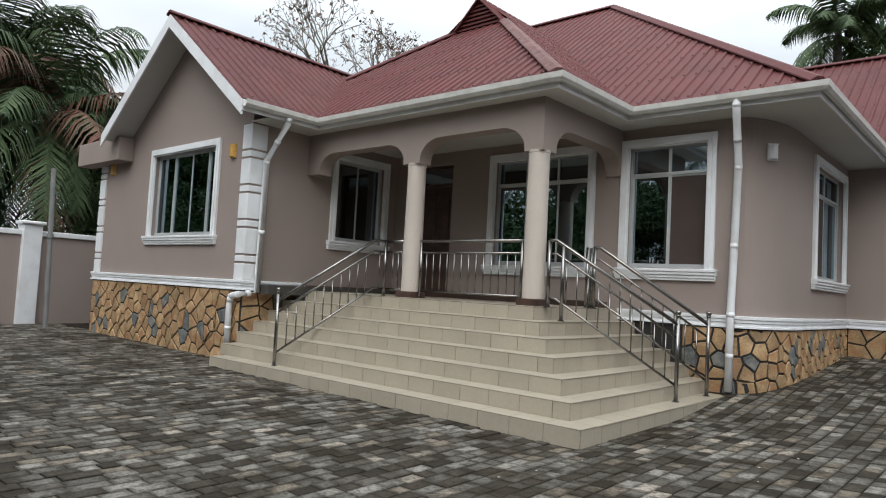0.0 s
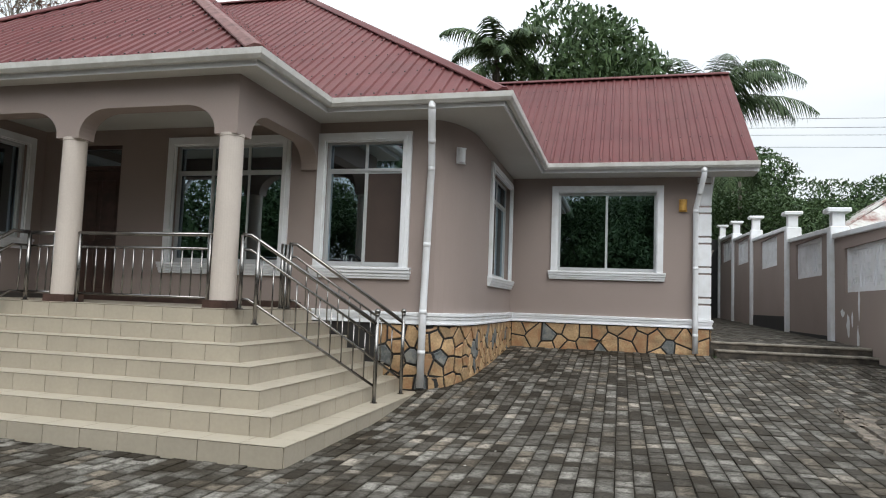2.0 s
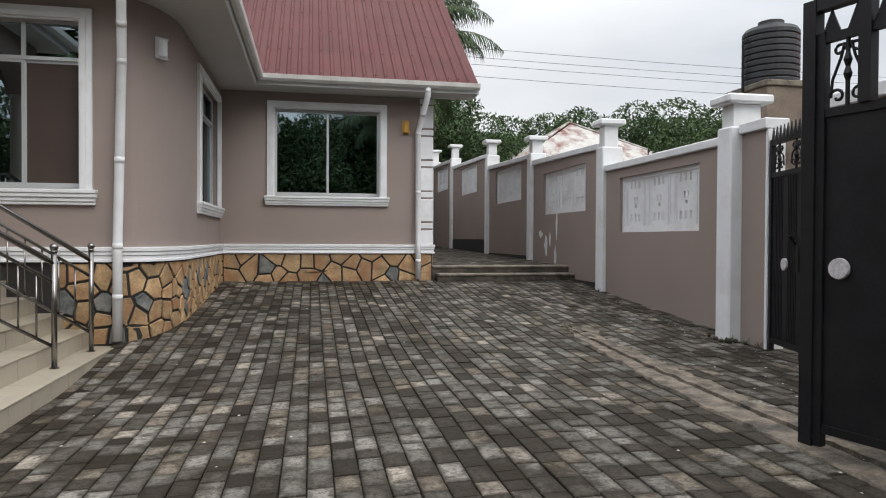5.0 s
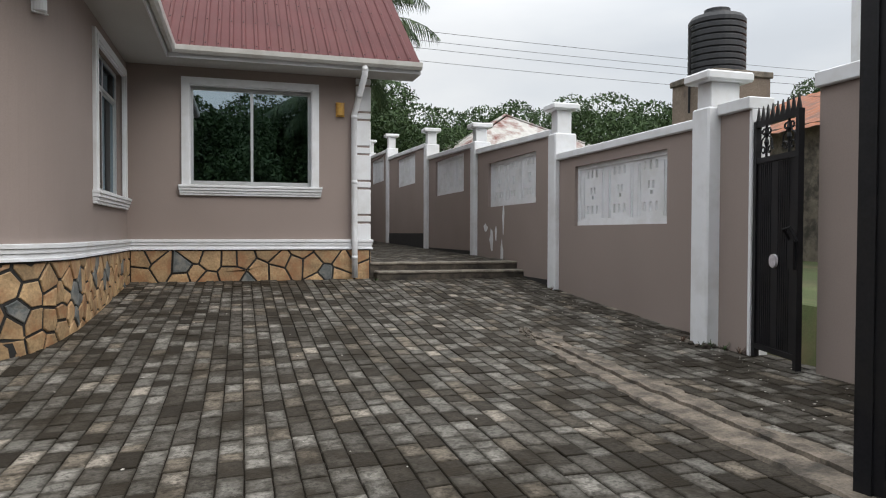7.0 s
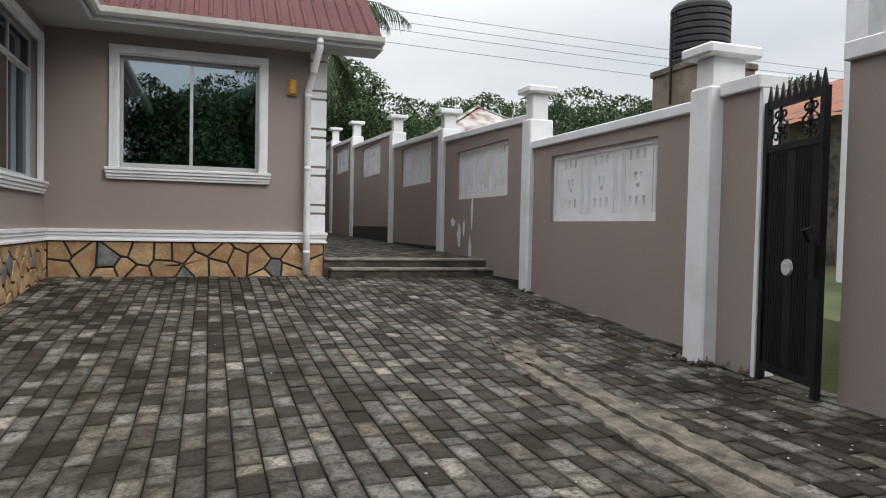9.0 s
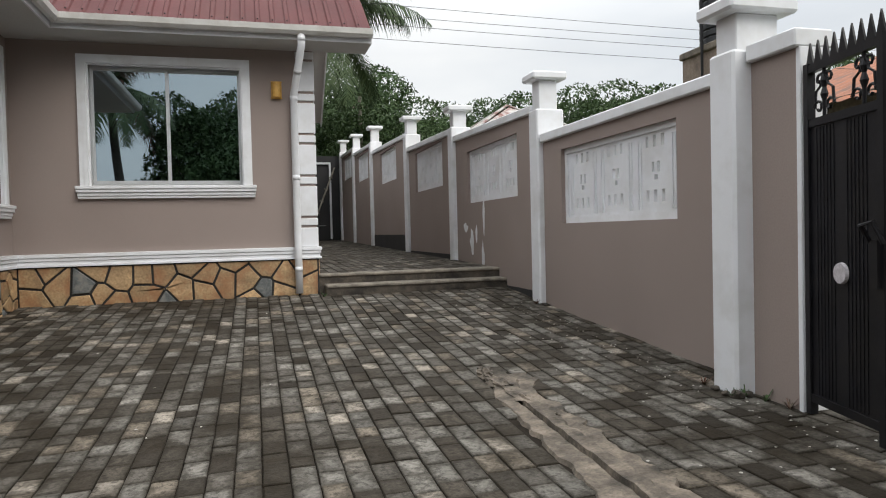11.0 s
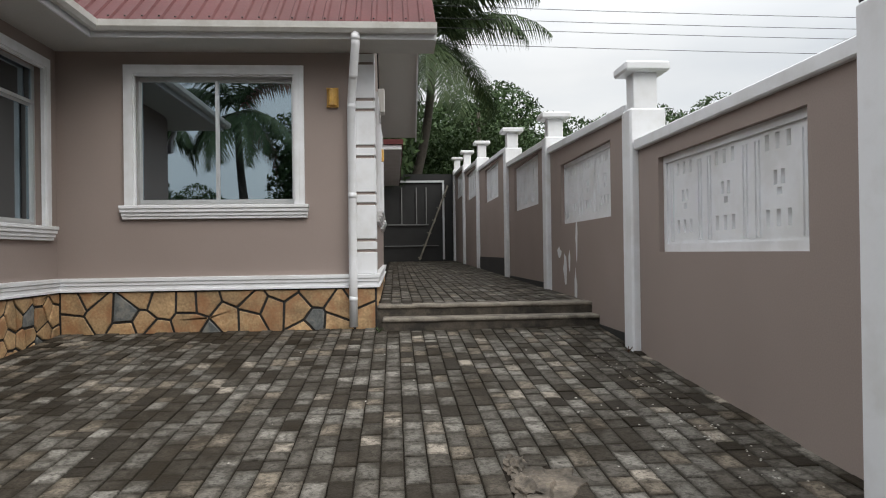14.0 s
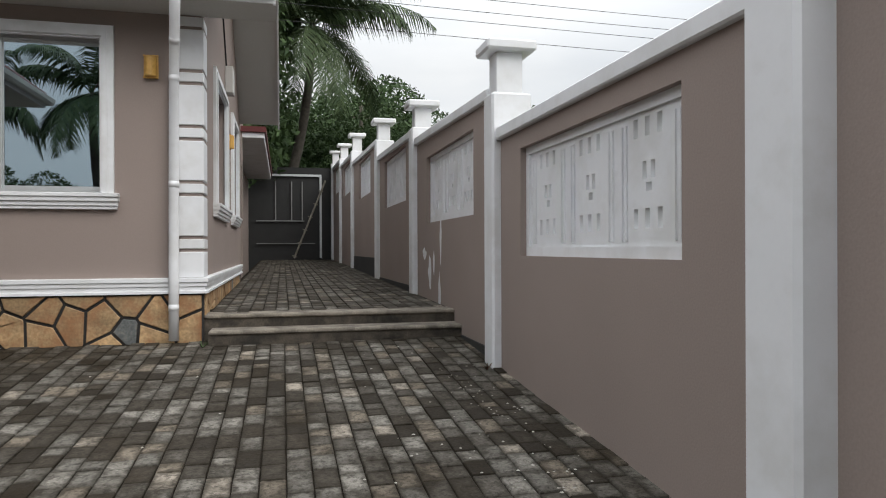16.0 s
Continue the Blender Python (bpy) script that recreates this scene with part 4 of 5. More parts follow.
# ---- wall lamps ----
def bulkhead(m, amber=True):
    l = thing("wall_lamp", ("amber glass" if amber else "clear glass") + " oblong bulkhead lamp fixed to the mauve wall", "wall lamp", "outdoor wall lamps")
    l.matrix_world = m @ Matrix.Scale(1.2, 4)
    part("backplate", boxes((-0.06, 0.06, -0.015, 0, -0.1, 0.1), bevel=0.004), M_WHITE if not amber else M_LAMP, l)
    bm = bmesh.new()
    rows = []
    for a in range(9):
        t = math.pi * a / 8
        rows.append([bm.verts.new((0.052 * math.cos(t) * k, -0.015 - 0.06 * math.sin(t) * k, z)) for z, k in ((-0.09, 0.8), (-0.08, 1), (0.08, 1), (0.09, 0.8))])
    for u, w in zip(rows, rows[1:]):
        for k in range(3):
            bm.faces.new((u[k], u[k + 1], w[k + 1], w[k]))
    bm.faces.new([r_[0] for r_ in rows]); bm.faces.new([r_[3] for r_ in rows][::-1])
    part("shade", bm, M_LAMP if amber else M_WHITE, l, smooth=False)
    for za in (0.088, -0.1):
        part("rim", boxes((-0.062, 0.062, -0.03, -0.0151, za, za + 0.012)), M_LAMP if amber else M_WHITE, l)
bulkhead(pose(0.36, WY, 3.68))
bulkhead(pose(-10.65, GY, 3.8))
bulkhead(pose(-15.35, GY, 3.82))
bulkhead(pose(-3.08, 10.32, 3.78, 0, 0, 40), False)
bulkhead(pose(EX, 18.4, 3.5, 0, 0, 90))
mb = thing("meter_box", "cream electricity meter box on the side wall", "meter box")
mb.location = (EX, 17.9, 4.35)
part("case", boxes((0, 0.12, -0.15, 0.15, -0.2, 0.2), bevel=0.01), M_SOFFIT, mb)
part("conduit", tube(bmesh.new(), [(0.02, -0.1, 0.2), (0.02, -0.6, 0.7), (0.02, -0.9, 1.0)], 0.012, 6), M_BLACK, mb)
window("window_7", 15.95, 17.9, east(EX, 0), mull=(0.5,))
window("window_8", 18.9, 20.4, east(EX, 0), mull=(0.5,))

# ---- door ----
door = thing("door_1", "dark brown timber front door under the porch, closed, with a dark fanlight above", "door", kind="structure")
part("door_leaf", boxes((FX + 0.66, FX + 1.44, MY + 0.1, MY + 0.14, PZ + 0.01, 3.6)), M_BROWN, door)
bm = bmesh.new()
for a in (0.73, 1.09):
    for z0, z1_ in ((PZ + 0.2, PZ + 0.8), (PZ + 0.95, PZ + 1.95)):
        box(bm, FX + a, FX + a + 0.28, MY + 0.085, MY + 0.1, z0, z1_, bevel=0.006)
part("door_panel", bm, M_BROWN, door)
part("fanlight", boxes((FX + 0.66, FX + 1.44, MY + 0.11, MY + 0.116, 3.66, 3.94)), M_GLASS, door, "dark glass fanlight")
part("door_frame", boxes((FX + 0.6, FX + 0.66, MY + 0.06, MY + 0.16, PZ, 4.0), (FX + 1.44, FX + 1.5, MY + 0.06, MY + 0.16, PZ, 4.0), (FX + 0.66, FX + 1.44, MY + 0.06, MY + 0.16, 3.94, 4.0), (FX + 0.66, FX + 1.44, MY + 0.06, MY + 0.16, 3.6, 3.66)), M_BROWN, door)
part("door_handle", tube(bmesh.new(), [(FX + 1.37, MY + 0.07, PZ + 1.0), (FX + 1.27, MY + 0.07, PZ + 1.0)], 0.01, 8), M_STEEL, door)
tagged(link("skirting", boxes((FX + 0.0, FX + 0.012, PY - 0.1, MY - 0.013, PZ, PZ + 0.1), (FX + 1.51, PX - 0.2, MY - 0.012, MY, PZ, PZ + 0.1)), M_BROWN), kind="structure")


# ---- railings ----
def railing(path, posts, label, balls=()):
    """A steel railing along a path of floor points; posts are the fractions along each leg where balusters stand."""
    g = thing("railing", label, "railing", "entrance railings")
    up = lambda p, h: (p[0], p[1], p[2] + h)
    part("handrail", tube(bmesh.new(), [up(p, 0.87) for p in path], 0.025, 12), M_STEEL, g, smooth=True)
    part("mid_rail", tube(bmesh.new(), [up(p, 0.7) for p in path], 0.016, 10), M_STEEL, g, smooth=True)
    part("bottom_rail", tube(bmesh.new(), [up(p, 0.12) for p in path], 0.016, 10), M_STEEL, g, smooth=True)
    for p, q in zip(path, path[1:]):
        p, q = Vector(p), Vector(q)
        n = max(1, round(Vector((q.x - p.x, q.y - p.y)).length / 0.14))
        for k in range(1, n):
            m = p.lerp(q, k / n)
            part("baluster", tube(bmesh.new(), [m + Vector((0, 0, 0.12)), m + Vector((0, 0, 0.7))], 0.009, 8), M_STEEL, g, smooth=True)
    for x, y, z, h, ball in posts:
        o = part("post", tube(bmesh.new(), [(x, y, z), (x, y, z + h)], 0.025, 12), M_STEEL, g, smooth=True)
        part("flange", lathe(bmesh.new(), [(0.045, 0), (0.045, 0.012), (0.028, 0.02)], 16, (x, y, z)), M_STEEL, o)
        if ball:
            bm = bmesh.new()
            bmesh.ops.create_uvsphere(bm, u_segments=16, v_segments=10, radius=0.036, matrix=Matrix.Translation((x, y, z + h + 0.045)))
            lathe(bm, [(0.03, h), (0.034, h + 0.01), (0.02, h + 0.02)], 12, (x, y, z))
            part("finial", bm, M_STEEL, o, smooth=True)
    return g
Z1 = PZ - 6 * RISE
lb = "polished stainless steel railing with ball-topped post on the tiled steps"
XR = STEPX - 0.17
railing([(-5.08, 7.88, PZ), (-4.98, 7.89, PZ), (XR, 8.56, Z1 + 0.08)], [(-5.08, 7.88, PZ, 0.87, 0), (-4.9, 7.93, PZ - 0.17, 1.0, 0), (XR, 8.56, Z1, 1.05, 1)], lb)
railing([(-5.08, 9.05, PZ), (-4.98, 9.06, PZ), (XR + 0.03, 9.5, Z1 + 0.08)], [(-5.16, 9.02, PZ, 0.87, 0), (-5.16, 9.13, PZ, 0.87, 0), (-5.06, 9.05, PZ, 0.87, 0), (XR + 0.03, 9.5, Z1, 1.05, 1)], lb)
railing([(-8.1, 7.84, PZ), (-8.12, 7.62, PZ), (-8.5, STEPY + 0.2, Z1 + 0.08)], [(-8.1, 7.84, PZ, 0.87, 0), (-8.5, STEPY + 0.18, Z1, 1.05, 1)], lb)
railing([(-7.37, 7.87, PZ), (-5.47, 7.87, PZ)], [(-7.35, 7.87, PZ, 0.87, 0), (-5.5, 7.87, PZ, 0.87, 0)], "polished stainless steel railing between the porch columns")
railing([(-8.08, 7.87, PZ), (-7.71, 7.87, PZ)], [(-7.73, 7.87, PZ, 0.87, 0)], "short polished stainless steel railing beside the porch column")


# ---- gates ----
def scroll(bm, x, z, r, turns=1.2, s=1, y=0):
    pts = [(x + s * r * (1 - k / 18) * math.cos(turns * 2 * math.pi * k / 18), y, z + r * (1 - k / 18) * math.sin(turns * 2 * math.pi * k / 18)) for k in range(15)]
    tube(bm, pts, 0.009, 6)


def gate(name, label, w, zp, ztop, m, dx, dz, side=-1, disc=1.0):
    g = thing(name, label, "gate", kind="structure")
    g.matrix_world = m
    f = 0.05
    fr = [(0, f, -0.025, 0.025, 0, ztop), (w - f, w, -0.025, 0.025, 0, ztop), (f, w - f, -0.02, 0.02, 0.08, 0.13), (f, w - f, -0.02, 0.02, zp - 0.05, zp), (f, w - f, -0.02, 0.02, ztop - 0.06, ztop - 0.01)]
    part("gate_frame", boxes(*fr), M_BLACK, g)
    part("gate_panel", boxes((f, w - f, -0.006, 0.006, 0.13, zp - 0.05)), M_BLACK, g)
    bm = bmesh.new()
    for k in range(6):
        for c in (w * 0.28, w * 0.68):
            x = c + (k - 3) * 0.035
            box(bm, x, x + 0.012, -0.011, 0.011, 0.14, zp - 0.06)
    part("ribs", bm, M_BLACK, g)
    n = max(9, int(w / 0.15))
    sp = min(0.055, w / n * 0.48)
    for k in range(n):
        x = w * (k + 0.5) / n
        bm = bmesh.new()
        vs = [bm.verts.new((x + a, y, ztop - 0.01 + z)) for y in (-0.006, 0.006) for a, z in ((-sp, 0), (sp, 0), (0, 0.14))]
        bm.faces.new(vs[:3]); bm.faces.new(vs[3:][::-1])
        for a, b in ((0, 1), (1, 2), (2, 0)):
            bm.faces.new((vs[a], vs[b], vs[b + 3], vs[a + 3]))
        part("spike", bm, M_BLACK, g)
    n = max(2, int(w / 0.34))
    for k in range(n):
        x = w * (k + 0.5) / n
        bm = tube(bmesh.new(), [(x, 0, zp), (x, 0, ztop - 0.05)], 0.012, 8)
        lathe(bm, [(0.012, 0), (0.024, 0.04), (0.012, 0.08), (0.024, 0.12), (0.012, 0.16)], 8, (x, 0, (zp + ztop) / 2 - 0.08))
        part("twisted_bar", bm, M_BLACK, g)
        bm = bmesh.new()
        for s in (-1, 1):
            tube(bm, [(x + s * 0.02, 0, ztop - 0.08), (x + s * 0.04, 0, ztop - 0.16), (x + s * 0.09, 0, zp + 0.16), (x + s * 0.1, 0, zp + 0.06)], 0.009, 6)
            scroll(bm, x + s * 0.06, zp + 0.06, 0.05, s=s)
            scroll(bm, x + s * 0.05, ztop - 0.12, 0.04, s=-s)
        part("scroll", bm, M_BLACK, g)
    bm = bmesh.new()
    bmesh.ops.create_cone(bm, cap_ends=True, segments=28, radius1=0.085 * disc, radius2=0.08 * disc, depth=0.02, matrix=Matrix.Translation((dx, side * 0.025, dz)) @ Matrix.Rotation(radians(-90 * side), 4, "X"))
    part("boss", bm, M_DISC, g, "pale round boss")
    bm = boxes((w - 0.09, w - 0.02, -0.05, -0.025, 0.86, 1.12))
    tube(bm, [(w - 0.1, -0.03, 1.1), (w - 0.05, -0.12, 1.2), (w + 0.02, -0.1, 1.22), (w + 0.05, -0.06, 1.1)], 0.014, 8)
    part("latch", bm, M_BLACK, g)
    return g
M_DISC = mat("worn_silver_paint", (0.5, 0.47, 0.49), 0.5, var=0.15, scale=30)
sg = gate("gate_small", "black steel pedestrian gate leaf with spiked top and scrolls, ajar", 0.76, 1.87, 2.22, pose(3.44, 8.39, 0.44, 0, 0, -104), 0.38, 0.92, -1, 0.75)
bg_ = gate("gate_large", "tall black steel driveway gate leaf with spiked top and scrolls, standing open", 2.4, 1.96, 2.4, pose(2.19, 3.12, 0.4, 0, 0, 105.3), 2.25, 1.04, 1, 0.72)
part("gate_post", boxes((2.4, 2.48, -0.04, 0.04, -0.03, 2.6), (2.1, 2.4, -0.035, 0.035, 2.53, 2.6), (2.08, 2.15, -0.035, 0.035, 1.96, 2.53)), M_BLACK, bg_)

# ---- paint worn off the wall ----
for k, (y, z, w, h) in enumerate(((15.3, 1.92, 0.05, 0.3), (16.3, 1.72, 0.13, 0.08), (15.95, 1.47, 0.1, 0.24), (15.38, 1.2, 0.07, 0.28), (15.7, 1.6, 0.06, 0.15), (6.95, 1.05, 0.13, 0.18))):
    bm = bmesh.new()
    rnd_ = random.Random(k)
    vs = [bm.verts.new((0, (w * math.cos(a) * rnd_.uniform(0.7, 1.3)), h * math.sin(a) * rnd_.uniform(0.7, 1.2))) for a in [2 * math.pi * q / 11 for q in range(11)]]
    bm.faces.new(vs)
    o = link("bare_patch", bm, M_WHITE)
    o.location = ((GTX if y < 8 else BWX) - 0.003, y, z)
    tagged(o, kind="structure")
# thin black strips along parts of the wall's foot
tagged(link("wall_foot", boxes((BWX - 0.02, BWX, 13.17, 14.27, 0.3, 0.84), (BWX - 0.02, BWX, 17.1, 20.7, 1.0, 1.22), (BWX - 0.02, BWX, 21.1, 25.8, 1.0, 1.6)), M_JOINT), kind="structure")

# ---- drain channel by the gate ----
def strip_z(x, y, h):
    return ground_z(x, y) + h
bm = bmesh.new()
ysn = np.linspace(2.0, 9.9, 200)
rows = []
rr_ = random.Random(4)
for y in ysn:
    j = rr_.uniform(-0.02, 0.02)
    cx_ = 1.68 - 0.03 * (8 - y)
    wl_ = 0.2 * min(1, 0.15 + (9.9 - y) / 3.5) + 0.03 * noise.noise(Vector((y * 2.3, 0, 0)))
    j = 0.06 * noise.noise(Vector((0, y * 2.1, 3))) + 0.03 * noise.noise(Vector((5, y * 9, 3)))
    j2 = 0.05 * noise.noise(Vector((9, y * 5, 1)))
    prof = [(cx_ - wl_ + j, -0.03), (cx_ - wl_ + 0.02 + j, 0.012), (cx_ + 0.03, 0.014), (cx_ + 0.035, -0.012), (cx_ + 0.055, -0.012), (cx_ + 0.06, 0.03), (cx_ + 0.15 + j, 0.03), (cx_ + 0.17 + j, 0.008), (cx_ + 0.28 + j * 2 + j2, 0.012), (cx_ + 0.31 + j * 2 + j2, -0.03)]
    rows.append([bm.verts.new((x, y, strip_z(x, y, h + 0.012 * noise.noise(Vector((x * 9, y * 7, 0))) + 0.006 * noise.noise(Vector((x * 25, y * 22, 0)))))) for x, h in prof])
for u, w in zip(rows, rows[1:]):
    for k in range(len(u) - 1):
        bm.faces.new((u[k], u[k + 1], w[k + 1], w[k]))
M_STRIP = mat("sandy_concrete", (0.155, 0.128, 0.1), 0.9, var=0.45, scale=7, fine=60, bump=0.9, dark=(0.035, 0.03, 0.023), damt=0.95, dscale=4.0)
tagged(link("drain_channel", bm, M_STRIP), kind="structure")
for k, (dx, dy, a, b, h) in enumerate(((0.02, 0.02, 0.06, 0.15, 0.05), (0.03, -0.25, 0.08, 0.2, 0.04), (0.05, -0.58, 0.08, 0.22, 0.035), (0.1, -0.9, 0.09, 0.2, 0.025))):
    lump = bmesh.new()
    bmesh.ops.create_icosphere(lump, subdivisions=3, radius=1)
    for v in lump.verts:
        q = 1 + 0.55 * noise.noise(v.co * 2.5 + Vector((k * 5, 0, 0))) + 0.2 * noise.noise(v.co * 7)
        v.co = Vector((v.co.x * a, v.co.y * b, v.co.z * h)) * q
    o = link("concrete_lump", lump, M_STRIP)
    o.location = (1.76 + dx, 9.95 + dy, ground_z(1.8, 9.95 + dy) + 0.005)
    tagged(o, "broken ridge of rough old concrete beside the gate track", "concrete lump", "broken concrete lumps")

for k, (dx, dy, a) in enumerate(((-0.2, -0.16, 0.045), (-0.21, 0.05, 0.032), (-0.12, -0.18, 0.035), (-0.24, -0.08, 0.025))):
    lump = bmesh.new()
    bmesh.ops.create_icosphere(lump, subdivisions=3, radius=a)
    for v in lump.verts:
        v.co *= 1 + 0.5 * noise.noise(v.co * 22 + Vector((k * 5, 2, 0)))
        v.co.z *= 0.7
    o = link("mortar_lump", lump, M_RISER)
    o.location = (BWX - 0.15 + dx, PIERS[0][0] + dy, ground_z(BWX, PIERS[0][0]) + 0.01)
    tagged(o, "dark crumbled mortar lump at the foot of a white pier", "mortar lump", "crumbled mortar lumps")

g_ = random.Random(9)
for k, (x, y) in enumerate(((3.22, 8.85), (3.24, 9.2), (3.3, 8.82), (3.45, 12.85), (3.36, 8.7), (3.38, 8.5), (0.9, 14.22))):
    w = thing("weed", "small dry weed tuft at the foot of the wall", "weed", "weeds", (x, y, ground_z(x, y)), kind="")
    bm = bmesh.new()
    for q in range(16):
        a, ln = g_.uniform(0, 6.28), g_.uniform(0.04, 0.1)
        d = Vector((math.cos(a), math.sin(a), g_.uniform(0.6, 1.6))).normalized() * ln
        sd = Vector((-math.sin(a), math.cos(a), 0)) * 0.006
        v = [bm.verts.new(p_) for p_ in (-sd, sd, d + sd * 0.6, d - sd * 0.6)]
        bm.faces.new(v)
    part("blades", bm, M_DRY if k % 2 else M_LEAF, w)
V, F = [], []
for k in range(300):
    x, y = g_.choice(((g_.uniform(2.2, 3.36), g_.uniform(6, 14)), (g_.uniform(-4, 3.3), g_.uniform(4, 14)), (g_.uniform(3.05, 3.38), g_.uniform(7.8, 13))))
    if x < -3 and y > 9 or y > 10.4 and x < -2.8:
        continue
    z, r_, a = ground_z(x, y) + 0.006, g_.uniform(0.004, 0.014), g_.uniform(0, 6.28)
    b = len(V)
    for q in range(5):
        t = a + q * 1.2566
        V.append((x + r_ * math.cos(t) * g_.uniform(0.6, 1.2), y + r_ * math.sin(t) * g_.uniform(0.6, 1.2), z))
    V.append((x, y, z + r_ * 0.5))
    F += [(b + q, b + (q + 1) % 5, b + 5) for q in range(5)]
me = bpy.data.meshes.new("grit")
me.from_pydata(V, [], F)
M_GRIT = mat("pale_grit", (0.4, 0.38, 0.34), 0.9, var=0.3)
me.materials.append(M_GRIT)
tagged(new("grit", me), "pale grit and chips scattered on the cobble paving", "grit", kind="stuff")

# ---- outside the walls ----
tank = thing("water_tank", "black ribbed plastic water tank on a mud-coloured tower", "water tank", at=(9.75, 17, -0.72))
prof = []
for k in range(9):
    prof += [(0.63, 6.1 + k * 0.15), (0.66, 6.12 + k * 0.15), (0.66, 6.21 + k * 0.15)]
prof += [(0.6, 7.5), (0.34, 7.56), (0.32, 7.62), (0.1, 7.63)]
part("barrel", lathe(bmesh.new(), prof, 32), M_TANK, tank)
part("tower", boxes((-0.66, 0.86, -0.8, 0.8, 0.6, 5.95)), M_MUD, tank)
part("tower_slab", boxes((-0.72, 0.92, -0.85, 0.85, 5.951, 6.095), bevel=0.02), M_CONC, tank)
part("lid", lathe(bmesh.new(), [(0.3, 7.63), (0.3, 7.7), (0.1, 7.73)], 20), M_TANK, tank)
part("pipe", tube(bmesh.new(), [(-0.76, 0, 5.2), (-0.76, 0, 7.2), (-0.55, 0, 7.3)], 0.03, 8), M_BLACK, tank)


def sheet_roof(name, label, x0, x1, y0, y1, z0, zr, material, walls):
    h = thing(name, label, "house")
    xc, n = (x0 + x1) / 2, 40
    bm = bmesh.new()
    for s, xa in ((1, x0), (-1, x1)):
        r = [[bm.verts.new((x, y0 + (y1 - y0) * k / n, z + 0.03 * (k % 2))) for k in range(n + 1)] for x, z in ((xa, z0), (xc, zr))]
        for k in range(n):
            bm.faces.new((r[0][k], r[0][k + 1], r[1][k + 1], r[1][k]))
    part("roof", bm, material, h)
    bm = boxes((x0 + 0.4, x1 - 0.4, y0 + 0.3, y1 - 0.3, 0.5, z0 + 0.2))
    v = [bm.verts.new(p) for p in ((x0 + 0.4, y0 + 0.3, z0 + 0.2), (x1 - 0.4, y0 + 0.3, z0 + 0.2), (xc, y0 + 0.3, zr - 0.05))]
    bm.faces.new(v)
    part("wall", bm, walls, h)
hip = thing("house", "neighbouring house with a rusty white hipped sheet roof", "house")
bm = bmesh.new()
ap, zl = (15.0, 44.0, 9.2), 5.6
cs = [(9.4, 39.0), (22.4, 39.0), (22.4, 49.0), (9.4, 49.0)]
for (xa, ya), (xb, yb) in zip(cs, cs[1:] + cs[:1]):
    n, rows = 44, []
    for k in range(n + 1):
        x, y = xa + (xb - xa) * k / n, ya + (yb - ya) * k / n
        rr_ = 0.96 - 0.96 * abs(2 * k / n - 1)
        mid = ((xa + xb) / 2, (ya + yb) / 2)
        tx, ty = x + (ap[0] - mid[0]) * rr_, y + (ap[1] - mid[1]) * rr_
        o_ = 0.025 * (k % 2)
        rows.append((bm.verts.new((x, y, zl + o_)), bm.verts.new((tx, ty, zl + (ap[2] - zl) * rr_ + o_ + 0.002))))
    for u, w in zip(rows, rows[1:]):
        bm.faces.new((u[0], w[0], w[1], u[1]))
part("roof", bm, M_RUST, hip)
for (xa, ya) in cs:
    part("hip_cap", tube(bmesh.new(), [(xa, ya, zl + 0.03), (ap[0], ap[1], ap[2] + 0.02)], 0.07, 6), M_RUST, hip)
part("wall", boxes((10.0, 21.8, 39.6, 48.4, 0.5, zl - 0.02)), M_CONC, hip)
sheet_roof("house", "neighbouring house with an orange rusted sheet metal roof", 12.5, 24, 13.5, 23.5, 4.3, 6.6, M_RUST2, M_CONC)
nb = thing("house", "tall white rendered neighbouring house beyond the gate", "house")
part("wall", boxes((9.5, 19, 5.2, 13.0, 0, 6.9), bevel=0.03), M_WHITE, nb)
part("window", boxes((9.46, 9.5, 7.0, 8.2, 3.4, 4.6)), M_GLASS, nb)
part("roof_slab", boxes((9.3, 19.2, 5.0, 13.2, 6.9, 7.1)), M_WHITE, nb)
part("wall", boxes((9.2, 9.5, 12.3, 12.7, 0, 6.9)), M_WHITE, nb)
far = thing("house", "pale neighbouring house behind the palms", "house")
part("wall", boxes((-36, -27, 14, 22, 0, 3.6)), M_WHITE, far)
part("roof", boxes((-36.4, -26.6, 13.6, 22.4, 3.6, 3.8)), M_RUST, far)

pp = thing("pole", "slim grey metal pole beside the gable wall", "pole", at=(-16.9, 6.0, 0.3))
M_POLE = mat("dull_grey_steel", (0.17, 0.17, 0.17), 0.6, var=0.15)
part("shaft", tube(bmesh.new(), [(0, 0, 0), (-0.33, 0, 3.6)], 0.052, 12), M_POLE, pp)
part("sleeve", tube(bmesh.new(), [(-0.183, 0, 2.0), (-0.193, 0, 2.1)], 0.07, 12), M_POLE, pp)
up_ = thing("utility_pole", "weathered wooden utility pole beyond the yard", "utility pole", at=(5.4, 40, 0.9))
part("shaft", tube(bmesh.new(), [(0, 0, 0), (0, 0, 7.8)], 0.1, 10), M_TRUNK2, up_)
part("crossarm", boxes((-0.4, 0.4, -0.05, 0.05, 7.2, 7.3)), M_TRUNK2, up_)
for k, (za, zb) in enumerate(((6.72, 6.95), (6.5, 6.75), (6.35, 6.5), (6.05, 6.2))):
    c = thing("overhead_cable", "thin black overhead power cable", "cable", "overhead cables")
    part("wire", tube(bmesh.new(), [(-6 + 46 * q / 16, 20 + 0.1 * k, za + (zb - za) * q / 16 - 0.5 * math.sin(math.pi * q / 16) + 0.3) for q in range(17)], 0.006, 5), M_BLACK, c)

